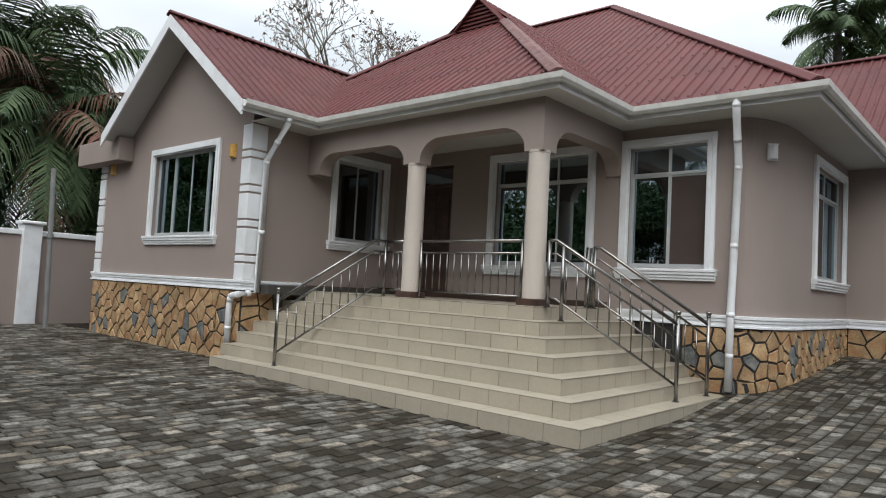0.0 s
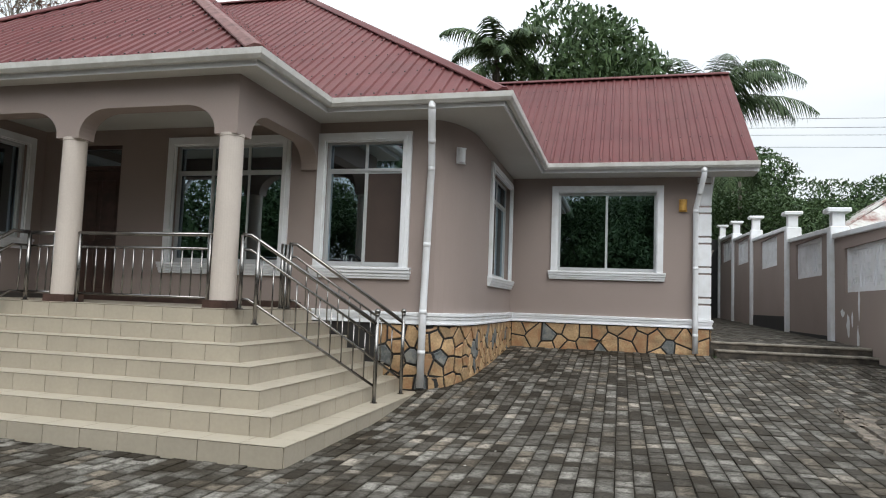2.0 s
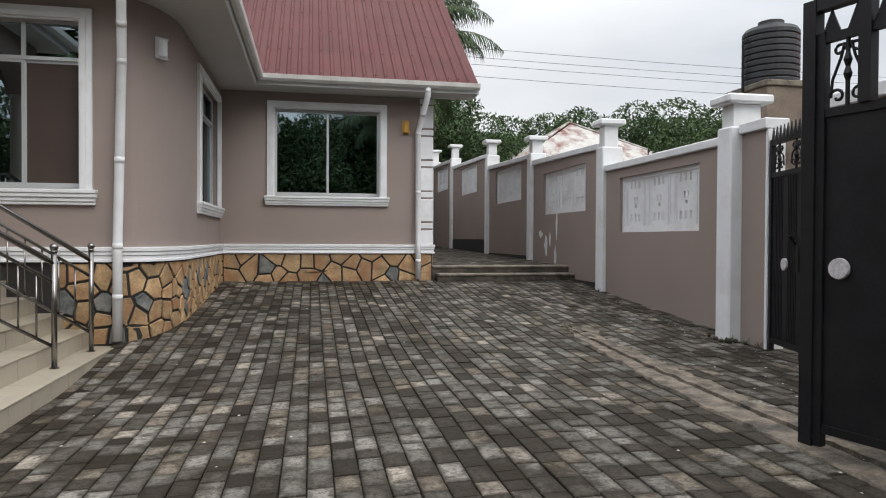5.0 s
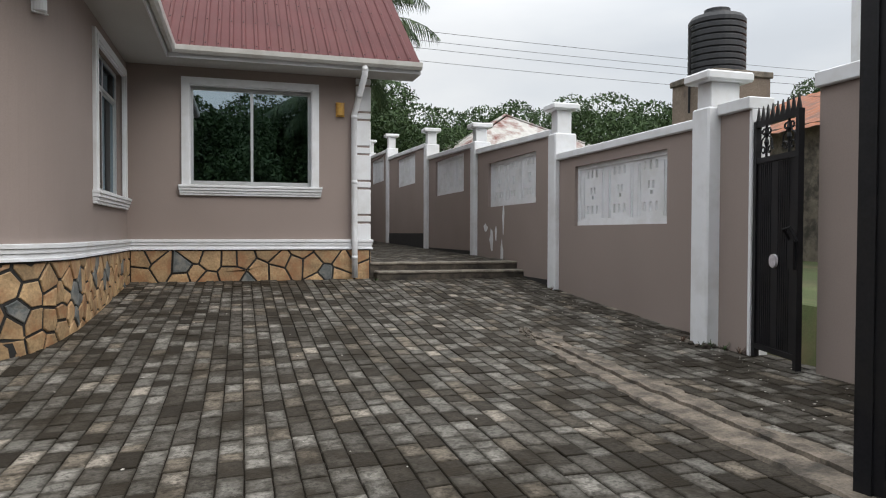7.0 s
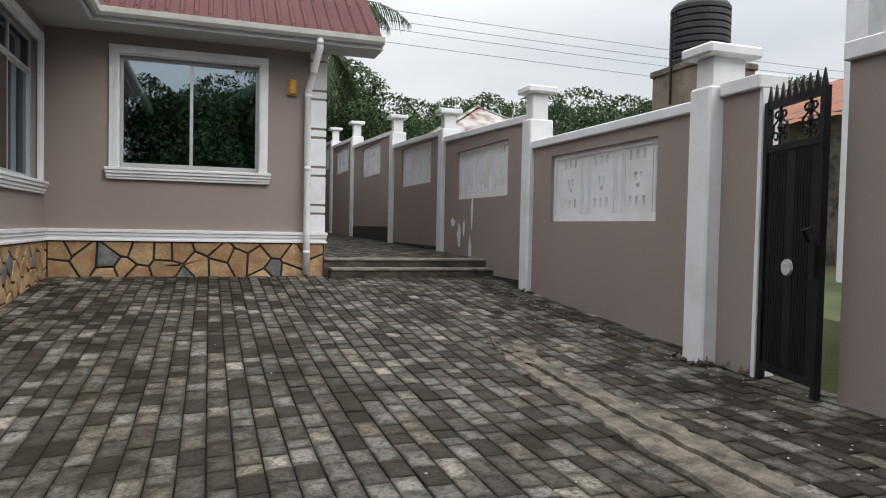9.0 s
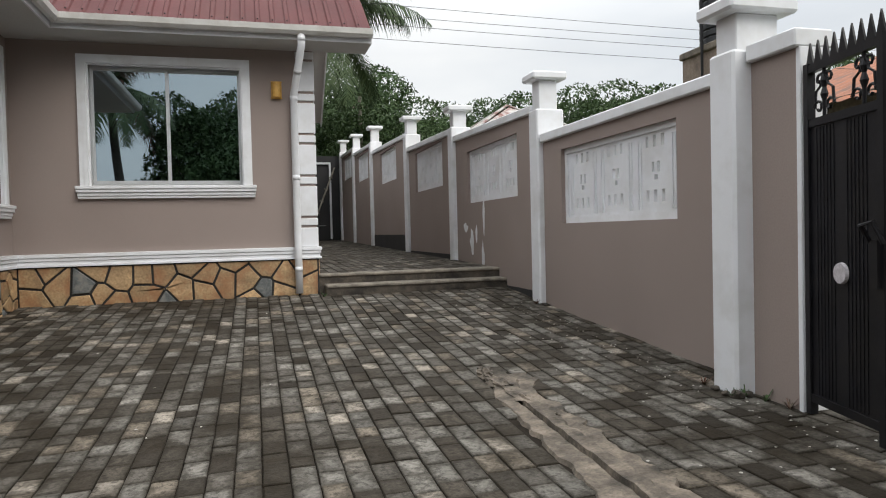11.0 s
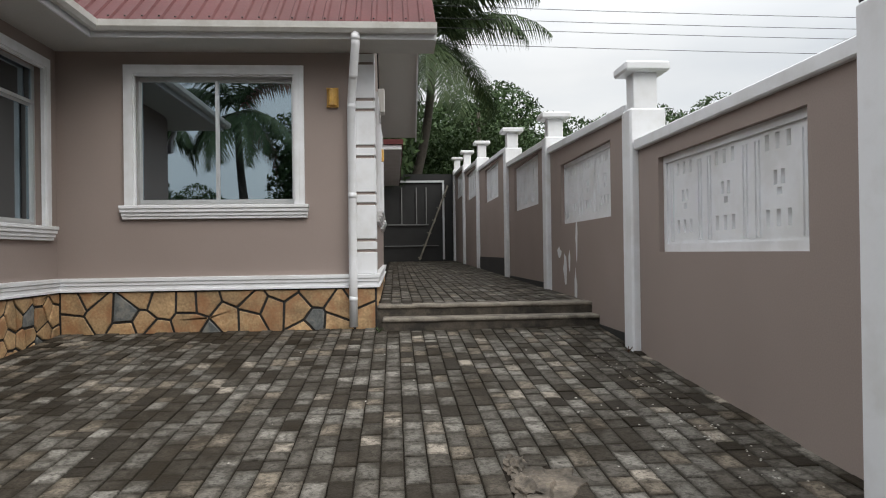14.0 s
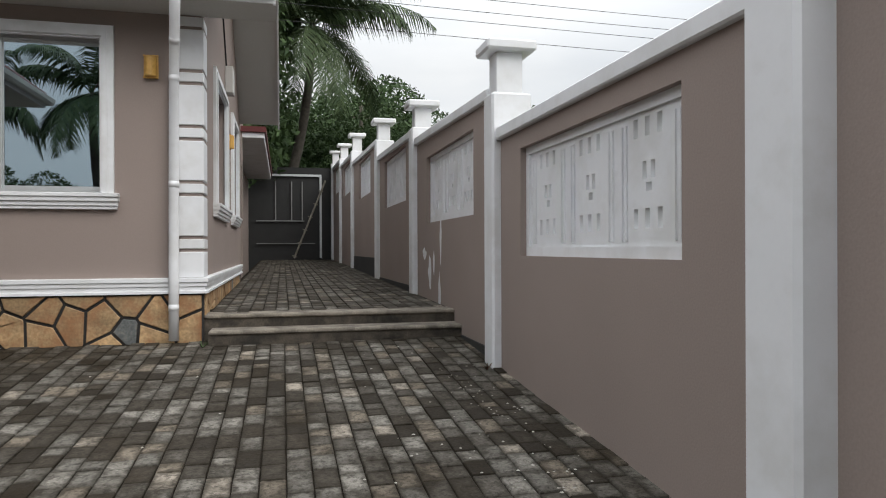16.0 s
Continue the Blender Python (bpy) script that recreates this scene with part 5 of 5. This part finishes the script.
# ladder and frame at the far fence
lad = thing("ladder", "rough wooden pole ladder leaning on the black sheet fence", "ladder", at=(2.2, 33.4, 1.45))
part("rail", tube(bmesh.new(), [(-0.1, 0, 0), (1.1, 0.4, 3.0)], 0.035, 8), M_TRUNK2, lad)
for k in range(6):
    part("rung", tube(bmesh.new(), [(-0.1 + 1.2 * k / 6 - 0.07, 0.07 * k - 0.02, 0.1 + 0.5 * k), (-0.1 + 1.2 * k / 6 + 0.1, 0.07 * k - 0.02, 0.05 + 0.5 * k)], 0.022, 6), M_TRUNK2, lad)
fr_ = thing("fence_frame", "pale steel frame of the black sheet fence", "fence", kind="structure")
for b in ((0.6, 3.15, 33.9, 33.95, 4.6, 4.68), (3.08, 3.16, 33.9, 33.95, 1.45, 4.6), (1.4, 1.44, 33.9, 33.95, 2.9, 4.4), (2.0, 2.04, 33.9, 33.95, 2.9, 4.4), (2.4, 2.44, 33.9, 33.95, 2.9, 4.4), (0.7, 2.5, 33.9, 33.95, 2.86, 2.9), (0.7, 2.9, 33.9, 33.95, 2.0, 2.03)):
    part("bar", boxes(b), M_POLE if b[5] < 4.5 else M_ALU, fr_)


# ---- plants ----
def palm(x, y, z0, top, lean=(0, 0), size=3.6, n=22, seed=0, low=-0.5):
    rr = random.Random(seed)
    p = thing("palm_tree", "tall coconut palm with a grey trunk and drooping feathery fronds", "palm tree", "coconut palms", at=(x, y, z0))
    h = top - z0
    pts = [(lean[0] * (k / 8 - 1) ** 2 - 0, lean[1] * (k / 8 - 1) ** 2, h * k / 8) for k in range(9)]
    part("trunk", tube(bmesh.new(), pts, 0.24, 12, r1=0.15), M_TRUNK, p, smooth=True)
    for f in range(n):
        az = f * 2.399 + rr.uniform(-0.2, 0.2)
        el = rr.uniform(low, 1.25) if f > 4 else rr.uniform(1.0, 1.4)
        L = size * rr.uniform(0.85, 1.1)
        bm = bmesh.new()
        d = Vector((math.cos(az), math.sin(az), 0))
        pos, ang, spine = Vector((0, 0, h)), el, []
        N = 26
        for k in range(N + 1):
            spine.append((pos.copy(), ang))
            pos = pos + (d * math.cos(ang) + Vector((0, 0, math.sin(ang)))) * (L / N)
            ang -= (1.5 + 0.5 * (el > 0.6)) / N * (0.4 + 1.2 * k / N)
        tube(bm, [s_[0] for s_ in spine[::2]], 0.03, 4, caps=False, r1=0.006)
        side = Vector((-d.y, d.x, 0))
        for k in range(3, N + 1):
            for q in (0, 0.5):
                if k == N and q:
                    continue
                c, a = spine[k]
                if q:
                    c = c.lerp(spine[k + 1][0], q)
                tdir = d * math.cos(a) + Vector((0, 0, math.sin(a)))
                ll = 0.9 * size / 3.6 * math.sin(math.pi * min(1, 0.15 + 0.85 * (k + q) / N) ** 0.8) ** 0.6 * rr.uniform(0.8, 1.1) + 0.12
                for s in (-1, 1):
                    out = (side * s * 0.85 + tdir * 0.5 + Vector((0, 0, -0.2 - rr.uniform(0, 0.5)))).normalized()
                    m1 = c + out * ll * 0.5
                    e = c + out * ll + Vector((0, 0, -0.4 * ll))
                    w = tdir * 0.032
                    a0, a1, b0, b1, t0 = (bm.verts.new(v_) for v_ in (c - w, c + w, m1 - w, m1 + w, e))
                    bm.faces.new((a0, a1, b1, b0))
                    bm.faces.new((b0, b1, t0))
        o = bpy.data.meshes.new("frond")
        bm.to_mesh(o)
        bm.free()
        o.materials.append(M_PALM if rr.random() > 0.1 else M_DRY)
        fo = new("frond", o)
        fo.parent = p
    bm = bmesh.new()
    for k in range(7):
        a = k * 0.9
        bmesh.ops.create_icosphere(bm, subdivisions=1, radius=0.13, matrix=Matrix.Translation((0.28 * math.cos(a), 0.28 * math.sin(a), h - 0.25 - 0.05 * (k % 3))))
    part("coconuts", bm, M_LEAF, p)
    return p


def foliage(rr, blobs, n, leaf):
    """Leaves scattered in a shell round each blob (centre, radii)."""
    V, F = [], []
    tot = sum(b[3] * b[4] for b in blobs)
    g = np.random.RandomState(rr.randint(0, 10 ** 6))
    for bx, by, bz, rx, rz in blobs:
        m = int(n * rx * rz / tot)
        u = g.normal(size=(m, 3))
        u /= np.linalg.norm(u, axis=1)[:, None]
        rad = g.uniform(0.72, 1.05, (m, 1)) ** 0.8
        c = u * rad * (rx, rx, rz) + (bx, by, bz)
        t1 = g.normal(size=(m, 3))
        t1 /= np.linalg.norm(t1, axis=1)[:, None]
        t2 = np.cross(t1, g.normal(size=(m, 3)))
        t2 /= np.linalg.norm(t2, axis=1)[:, None]
        s = leaf * g.uniform(0.6, 1.3, (m, 1))
        b = len(V)
        q = np.stack([c - t1 * s, c - t2 * s * 0.4, c + t1 * s, c + t2 * s * 0.4], 1).reshape(-1, 3)
        V.extend(q.tolist())
        F.extend([(b + 4 * k, b + 4 * k + 1, b + 4 * k + 2, b + 4 * k + 3) for k in range(m)])
    me = bpy.data.meshes.new("crown")
    me.from_pydata(V, [], F)
    return me


def tree(name, label, r, h, z_low, seed, n=9000, leaf=0.16, material=None, k_blobs=16, spread=1.0):
    rr = random.Random(seed)
    t = thing(name, label, "tree", "broadleaf trees")
    limbs = bmesh.new()
    tube(limbs, [(0, 0, 0), (0.1, 0.05, h * 0.3), (0.05, 0.1, h * 0.6)], 0.22, 9, r1=0.12)
    blobs = []
    for k in range(k_blobs):
        a, q = rr.uniform(0, 6.28), math.sqrt(rr.random()) * r * 0.75
        z = rr.uniform(z_low, h - r * 0.3)
        zz = z if q < r * 0.4 else z_low + (z - z_low) * 0.8
        s = r * rr.uniform(0.28, 0.5)
        blobs.append((q * math.cos(a), q * math.sin(a), zz, s, s * rr.uniform(0.6, 0.95)))
        if k % 3 == 0:
            tube(limbs, [(0.05, 0.08, h * 0.35), (q * 0.5 * math.cos(a), q * 0.5 * math.sin(a), (h * 0.35 + zz) / 2 + 0.2), (q * math.cos(a), q * math.sin(a), zz)], 0.1, 6, r1=0.03)
    part("trunk", limbs, M_TRUNK2, t)
    me = foliage(rr, blobs, n, leaf)
    me.materials.append(material or M_LEAF)
    c = new("crown", me)
    c.parent = t
    return t


palm(-23.0, 7.7, 0, 6.2, (-0.8, 0.3), 4.8, 44, 1, -1.0)
palm(-22.5, 10.5, 0, 5.6, (-0.5, 0), 3.8, 30, 2)
palm(-27.5, 7.5, 0, 8.8, (-0.5, 0), 4.4, 30, 12)
palm(-6.0, 28.5, 0.9, 11.9, (0.8, 0), 3.1, 17, 3)
palm(2.85, 35.0, 0.9, 10.8, (-2.2, 0), 5.2, 36, 5)
palm(-5.9, -8.0, 0, 8.2, (1.0, 0), 3.7, 18, 6)
palm(-9.9, -8.2, 0, 7.8, (-0.8, 0), 3.5, 16, 7)
palm(3.0, -11.8, 0, 8.5, (0.5, 0), 3.8, 22, 8)
LBL = "dense dark green broadleaf tree with an uneven crown"
base = [tree("tree", LBL, 4.4, 9.4, 1.6, 11, 34000, 0.125, k_blobs=34), tree("tree", LBL, 3.6, 8.2, 1.4, 12, 29000, 0.12, k_blobs=30), tree("tree", LBL, 5.0, 10.5, 3.0, 13, 56000, 0.15, k_blobs=44)]
base[0].location, base[1].location, base[2].location = (8.5, 46, 0.9), (5.4, 41, 0.9), (-2.6, 33, 1.2)
base[2].scale = (0.98, 0.98, 1.42)
spots = [(0, 13.5, 59, 0.9, 1.25), (1, 20, 58, 0.9, 1.55), (0, 27, 54, 0.9, 1.35), (1, 32, 42, 0.9, 1.25), (2, 37, 40, 0.9, 0.8), (0, 0.6, 42, 0.9, 1.0), (1, 7.4, 52, 0.9, 1.6), (0, 3.2, 48, 0.9, 1.1), (1, 25, 38, 0.9, 1.05), (0, 40, 33, 0.5, 1.0), (2, 46, 20, 0, 1.0),
         (1, 17.8, 31, 0.9, 0.9), (0, -22.5, 3.5, 0, 0.55), (1, -23, 10, 0, 0.75), (0, -29.5, 13.5, 0, 0.75), (1, -21.5, 15.5, 0, 0.85), (2, -33, 20, 0, 0.9), (0, -29, 5, 0, 0.8),
         (0, -25, -1, 0, 1.0), (1, -22.5, -5.5, 0, 1.2), (0, -24, -11, 0, 1.0), (0, 1.2, -13.5, 0, 1.05), (1, -2.6, -10.5, 0, 1.1), (1, 4.6, -13.5, 0, 1.2), (0, 7.5, -14.5, 0, 1.0), (1, -9.6, -15, 0, 0.7), (1, -13.5, -14.5, 0, 0.85), (0, -18, -12.5, 0, 1.0), (0, -19.5, -15.5, 0, 0.9),
         (0, 11, -10, 0, 1.0), (1, 10, -3.5, 0, 1.1), (0, 15, 0, 0, 1.0), (0, 1.5, -18.5, 0, 1.2)]
for k, (b, x, y, z, s) in enumerate(spots):
    copy_thing(base[b], pose(x, y, z, 0, 0, k * 77) @ Matrix.Scale(s, 4))

# bare tree with a few dry leaves
bt = thing("bare_tree", "nearly bare grey tree with thin twigs and some reddish dry leaves", "tree", at=(-23.3, 19.4, 0))
rr = random.Random(5)
bm = bmesh.new()
tips = []
def branch(p, d, ln, r, depth):
    q = p + d * ln
    mid = p + d * ln * 0.5 + Vector((rr.uniform(-1, 1), rr.uniform(-1, 1), rr.uniform(-0.3, 0.6))) * ln * 0.07
    tube(bm, [p, mid, q], r, 5 if depth < 3 else 3, caps=False, r1=r * 0.65)
    if depth == 6:
        tips.append(q)
        return
    if depth > 3:
        tips.append(q)
    for k in range(3 if depth < 4 else 2):
        nd = (d + Vector((rr.uniform(-1, 1), rr.uniform(-1, 1), rr.uniform(-0.35, 0.7))) * 0.75).normalized()
        branch(q, nd, ln * rr.uniform(0.62, 0.85), r * 0.62, depth + 1)
tube(bm, [(0, 0, 0), (0.1, 0, 4.5), (0, 0, 9.2)], 0.3, 10, r1=0.18)
part("trunk", bm, M_TRUNK2, bt)
for k in range(5):
    a = k * 1.256
    bm = bmesh.new()
    branch(Vector((0, 0, 8.2 + 0.2 * k)), Vector((math.cos(a) * 0.75, math.sin(a) * 0.75, 0.8)).normalized(), 1.7, 0.1, 1)
    part("limb", bm, M_TRUNK2, bt)
V, F = [], []
for q in tips:
    for k in range(2):
        c = q + Vector((rr.uniform(-1, 1), rr.uniform(-1, 1), rr.uniform(-1, 1))) * 0.12
        a, b = (Vector((rr.uniform(-1, 1), rr.uniform(-1, 1), rr.uniform(-1, 1))) * 0.09 for _ in range(2))
        n0 = len(V)
        V += [tuple(c - a), tuple(c - b * 0.5), tuple(c + a), tuple(c + b * 0.5)]
        F.append((n0, n0 + 1, n0 + 2, n0 + 3))
me = bpy.data.meshes.new("leaves")
me.from_pydata(V, [], F)
me.materials.append(M_DRY)
o = new("leaves", me)
o.parent = bt


# ---- stair tiles ----
def slab_mesh(name, lx, ly, lz, material, bev=0.003):
    bm = boxes((0, lx, 0, ly, 0, lz), bevel=bev)
    me = bpy.data.meshes.new(name)
    bm.to_mesh(me)
    bm.free()
    me.materials.append(material)
    return me
_tiles = {}
def tile(x, y, z, lx, ly, lz):
    key = (round(lx, 3), round(ly, 3), round(lz, 3))
    if key not in _tiles:
        _tiles[key] = slab_mesh("tile", *key, M_TILE)
    o = new("tile", _tiles[key])
    o.parent = steps
    o.location = (x, y, z)
TL, G = 0.4, 0.006
for k in range(7):
    e = (6 - k) * TREAD
    zt = PZ - e / TREAD * RISE
    xa, xb = (LEFTX if k == 0 else FX + 0.03), PX + e
    ys, yn = PY - e, MY - 0.03
    zb = zt - RISE + (0.004 if k else -0.06)
    # risers facing south, from the corner westwards
    x = xb
    off = TL * (0.5 if k % 2 else 1)
    while x > xa + 0.02:
        w = min(off, x - xa)
        tile(x - w + G, ys - 0.009, zb, w - G, 0.009, zt - zb - 0.004)
        x -= w
        off = TL
    # risers facing east
    y = ys
    off = TL * (0.5 if k % 2 else 1)
    while y < yn - 0.02:
        w = min(off, yn - y)
        tile(xb, y, zb, 0.009, w - G, zt - zb - 0.004)
        y += w
        off = TL
    # treads
    if k < 6:
        x = xb
        off = TL * (0.5 if k % 2 else 1)
        while x > xa + 0.02:
            w = min(off, x - xa)
            tile(x - w + G, ys - 0.012, zt, w - G + (0.012 if x == xb else 0), TREAD + 0.01, 0.008)
            x -= w
            off = TL
        y = ys + TREAD
        while y < yn - 0.02:
            w = min(TL, yn - y)
            tile(xb - TREAD + G, y, zt, TREAD + 0.012, w - G, 0.008)
            y += w
if True:
    y = PY - 0.012
    while y < MY - 0.05:
        x = PX + 0.012
        w = min(TL, MY - 0.03 - y)
        while x > FX + 0.05:
            u = min(TL, x - FX - 0.03)
            tile(x - u + G, y, PZ, u - G, w - G, 0.008)
            x -= u
        y += w


# ---- plinth stones ----
def voronoi(w, h, n, seed, stretch=1.0):
    g = random.Random(seed)
    cols = max(1, round(math.sqrt(n * w / h / stretch)))
    rws = max(1, round(n / cols))
    pts = []
    for i in range(cols):
        for j in range(rws):
            pts.append(((i + 0.5 + g.uniform(-0.42, 0.42)) * w / cols, (j + 0.5 * (i % 2) + 0.25 + g.uniform(-0.35, 0.35)) * h / rws))
    cells = []
    for i, (px, py) in enumerate(pts):
        poly = [(0, 0), (w, 0), (w, h), (0, h)]
        for j, (qx, qy) in enumerate(pts):
            if i == j or abs(px - qx) > 3 * w / cols:
                continue
            mx, my, nx, ny = (px + qx) / 2, (py + qy) / 2, qx - px, qy - py
            out = []
            for (ax, ay), (bx, by) in zip(poly, poly[1:] + poly[:1]):
                da, db = (ax - mx) * nx + (ay - my) * ny, (bx - mx) * nx + (by - my) * ny
                if da <= 0:
                    out.append((ax, ay))
                if da * db < 0:
                    t = da / (da - db)
                    out.append((ax + (bx - ax) * t, ay + (by - ay) * t))
            poly = out
            if not poly:
                break
        if len(poly) > 2:
            cells.append(poly)
    return cells


def inset(poly, d):
    n = len(poly)
    out = []
    for k in range(n):
        (ax, ay), (bx, by), (cx, cy) = poly[k - 1], poly[k], poly[(k + 1) % n]
        e0 = Vector((bx - ax, by - ay)); e1 = Vector((cx - bx, cy - by))
        if e0.length < 1e-5 or e1.length < 1e-5:
            continue
        n0, n1 = Vector((-e0.y, e0.x)).normalized(), Vector((-e1.y, e1.x)).normalized()
        m = n0 + n1
        if m.length < 1e-3:
            continue
        m = m.normalized()
        m = m / max(m.dot(n0), 0.6)
        out.append((bx + m.x * d, by + m.y * d))
    return out


def area(p):
    return 0.5 * sum(a[0] * b[1] - b[0] * a[1] for a, b in zip(p, p[1:] + p[:1]))


def stones(where, w, z0, z1_, n, seed, stretch, owner):
    """Stones over a strip of the plinth; where(u) gives the plan point and outward normal at u."""
    g = random.Random(seed)
    for poly in voronoi(w, z1_ - z0, n, seed, stretch):
        a = inset(poly, 0.015)
        if len(a) < 3 or area(a) < 0.0015:
            continue
        b = inset(a, 0.007)
        if len(b) < 3 or area(b) < 0.001:
            continue
        h = g.uniform(0.012, 0.022)
        bm = bmesh.new()
        def v(u, z, o):
            p, nn = where(u)
            return bm.verts.new((p[0] + nn[0] * (0.028 + o), p[1] + nn[1] * (0.028 + o), z0 + z))
        if len(b) != len(a):
            continue
        r0, r1, r2 = [v(x, y, -0.004) for x, y in a], [v(x, y, h * 0.6) for x, y in a], [v(x, y, h) for x, y in b]
        for k in range(len(a)):
            q = (k + 1) % len(a)
            bm.faces.new((r0[k], r0[q], r1[q], r1[k]))
            bm.faces.new((r1[k], r1[q], r2[q], r2[k]))
        bm.faces.new(r2)
        part("stone", bm, M_STONE2 if g.random() < 0.13 else M_STONE, owner)


def straight(x0, y0, dx, dy):
    return lambda u: ((x0 + dx * u, y0 + dy * u), (dy, -dx))


def curved(path):
    P = [Vector(p) for p in path]
    L = [0]
    for a, b in zip(P, P[1:]):
        L.append(L[-1] + (b - a).length)
    def f(u):
        u = min(max(u, 0), L[-1] - 1e-6)
        k = max(i for i in range(len(L) - 1) if L[i] <= u)
        d = (P[k + 1] - P[k]).normalized()
        p = P[k] + d * (u - L[k])
        t = (u - L[k]) / (L[k + 1] - L[k])
        return (p.x, p.y), (d.y, -d.x)
    return f, L[-1]
clad = thing("stone_cladding", "crazy-paved ochre and slate stone plinth with black joints", "stone cladding", kind="structure")
TOPZ = BAND - 0.17
stones(straight(LX, GY, 1, 0), FX - LX + 0.02, 0.25, BAND_G - 0.17, 125, 1, 0.6, clad)
stones(straight(FX, GY - 0.02, 0, 1), 1.2, 0.45, BAND_G - 0.17, 20, 2, 1.2, clad)
fc, ln = curved([(PX + 1.0, MY), (RX - AX, MY), *ARC[1:], (RX, WY - 0.04)])
stones(fc, ln, 0.38, TOPZ, 110, 3, 0.8, clad)
stones(straight(RX + 0.04, WY, 1, 0), EX - RX - 0.02, 0.77, TOPZ, 27, 5, 0.9, clad)
stones(straight(EX, WY + 0.02, 0, 1), 6.0, 0.9, TOPZ, 40, 6, 1.0, clad)

# ---- paving ----
PW = 0.14
def paver_rows(x0, x1, y0, y1, zf, skip, near, seed, owner):
    g = random.Random(seed)
    V, F, made = [], [], []
    meshes = {}
    i = 0
    x = x0
    while x < x1:
        y = y0 + g.uniform(-0.2, 0)
        while y < y1:
            ln = g.choice((0.14, 0.17, 0.2, 0.22, 0.24, 0.25, 0.28))
            cx, cy = x + PW / 2, y + ln / 2
            if cy < y1 and not skip(cx, cy):
                made.append((cx, cy, ln, g.uniform(-0.004, 0.004), g.uniform(-0.012, 0.012), g.uniform(-0.02, 0.02)))
            y += ln
        x += PW
    made.sort(key=lambda m_: near(m_[0], m_[1]))
    for k, (cx, cy, ln, dz, tilt, turn) in enumerate(made):
        hw, hl, c, d = PW / 2 - 0.004, ln / 2 - 0.004, 0.0045, 0.025
        z = zf(cx, cy) + dz
        sx, sy = (zf(cx + 0.1, cy) - zf(cx - 0.1, cy)) / 0.2 + tilt, (zf(cx, cy + 0.1) - zf(cx, cy - 0.1)) / 0.2
        if k < 300:
            if ln not in meshes:
                bm = bmesh.new()
                a = [bm.verts.new((px * hw, py * hl, -d)) for px, py in ((-1, -1), (1, -1), (1, 1), (-1, 1))]
                b = [bm.verts.new((px * hw, py * hl, -c)) for px, py in ((-1, -1), (1, -1), (1, 1), (-1, 1))]
                e = [bm.verts.new((px * (hw - c), py * (hl - c), 0)) for px, py in ((-1, -1), (1, -1), (1, 1), (-1, 1))]
                for q in range(4):
                    bm.faces.new((a[q], a[(q + 1) % 4], b[(q + 1) % 4], b[q]))
                    bm.faces.new((b[q], b[(q + 1) % 4], e[(q + 1) % 4], e[q]))
                top = bm.faces.new(e)
                lay = bm.loops.layers.uv.new("face")
                for f_ in bm.faces:
                    for lp, c_ in zip(f_.loops, ((0, 0), (1, 0), (1, 1), (0, 1))):
                        lp[lay].uv = c_ if f_ == top else (0, 0)
                meshes[ln] = bpy.data.meshes.new("paver")
                bm.to_mesh(meshes[ln])
                bm.free()
                meshes[ln].materials.append(M_PAVE)
            o = new("paver", meshes[ln])
            o.parent = owner
            o.matrix_local = Matrix.Translation((cx, cy, z)) @ Euler((math.atan(sy), -math.atan(sx), turn)).to_matrix().to_4x4()
        else:
            b0 = len(V)
            ct, st = math.cos(turn), math.sin(turn)
            for (ww, ll, zz) in ((hw, hl, -d), (hw, hl, -c), (hw - c, hl - c, 0)):
                for px, py in ((-1, -1), (1, -1), (1, 1), (-1, 1)):
                    qx, qy = px * ww, py * ll
                    V.append((cx + qx * ct - qy * st, cy + qx * st + qy * ct, z + zz + qx * sx + qy * sy))
            for q in range(4):
                p = (q + 1) % 4
                F.append((b0 + q, b0 + p, b0 + 4 + p, b0 + 4 + q))
                F.append((b0 + 4 + q, b0 + 4 + p, b0 + 8 + p, b0 + 8 + q))
            F.append((b0 + 8, b0 + 9, b0 + 10, b0 + 11))
    me = bpy.data.meshes.new("pavers")
    me.from_pydata(V, [], F)
    uvs = np.zeros((len(F), 4, 2), dtype=np.float32)
    uvs[8::9] = ((0, 0), (1, 0), (1, 1), (0, 1))
    me.uv_layers.new(name="face").data.foreach_set("uv", uvs.ravel())
    me.materials.append(M_PAVE)
    o = new("pavers", me)
    o.parent = owner
    tagged(o, kind="stuff")


def on_house(x, y):
    if y > GY - 0.0 and x < FX:
        return True
    if y > MY and x < RX - AX or y > MY + AY * 0.5 and x < RX - 0.1 or y > MY + AY and x < RX:
        return True
    if x < STEPX and y > STEPY and x > FX:
        return True
    if LEFTX < x <= FX and y > STEPY:
        return True
    if y < 9.95 and -0.2 * min(1, 0.15 + (9.9 - y) / 3.5) < x - 1.68 + 0.03 * (8 - y) < 0.27:
        return True
    return False
pav = thing("pavement", "worn grey concrete cobble paving, damp and stained dark", "paving", kind="structure")
paver_rows(-17.9, BWX - 0.02, -3.0, WY - 0.04, ground_z, on_house, lambda x, y: (x - 0.6) ** 2 + (y - 8.3) ** 2, 21, pav)
pav2 = thing("pavement_yard", "worn grey concrete cobble paving of the raised side yard", "paving", kind="structure")
paver_rows(EX + 0.06, BWX - 0.04, WY + 0.35, 33.9, yard_z, lambda x, y: False, lambda x, y: y, 22, pav2)
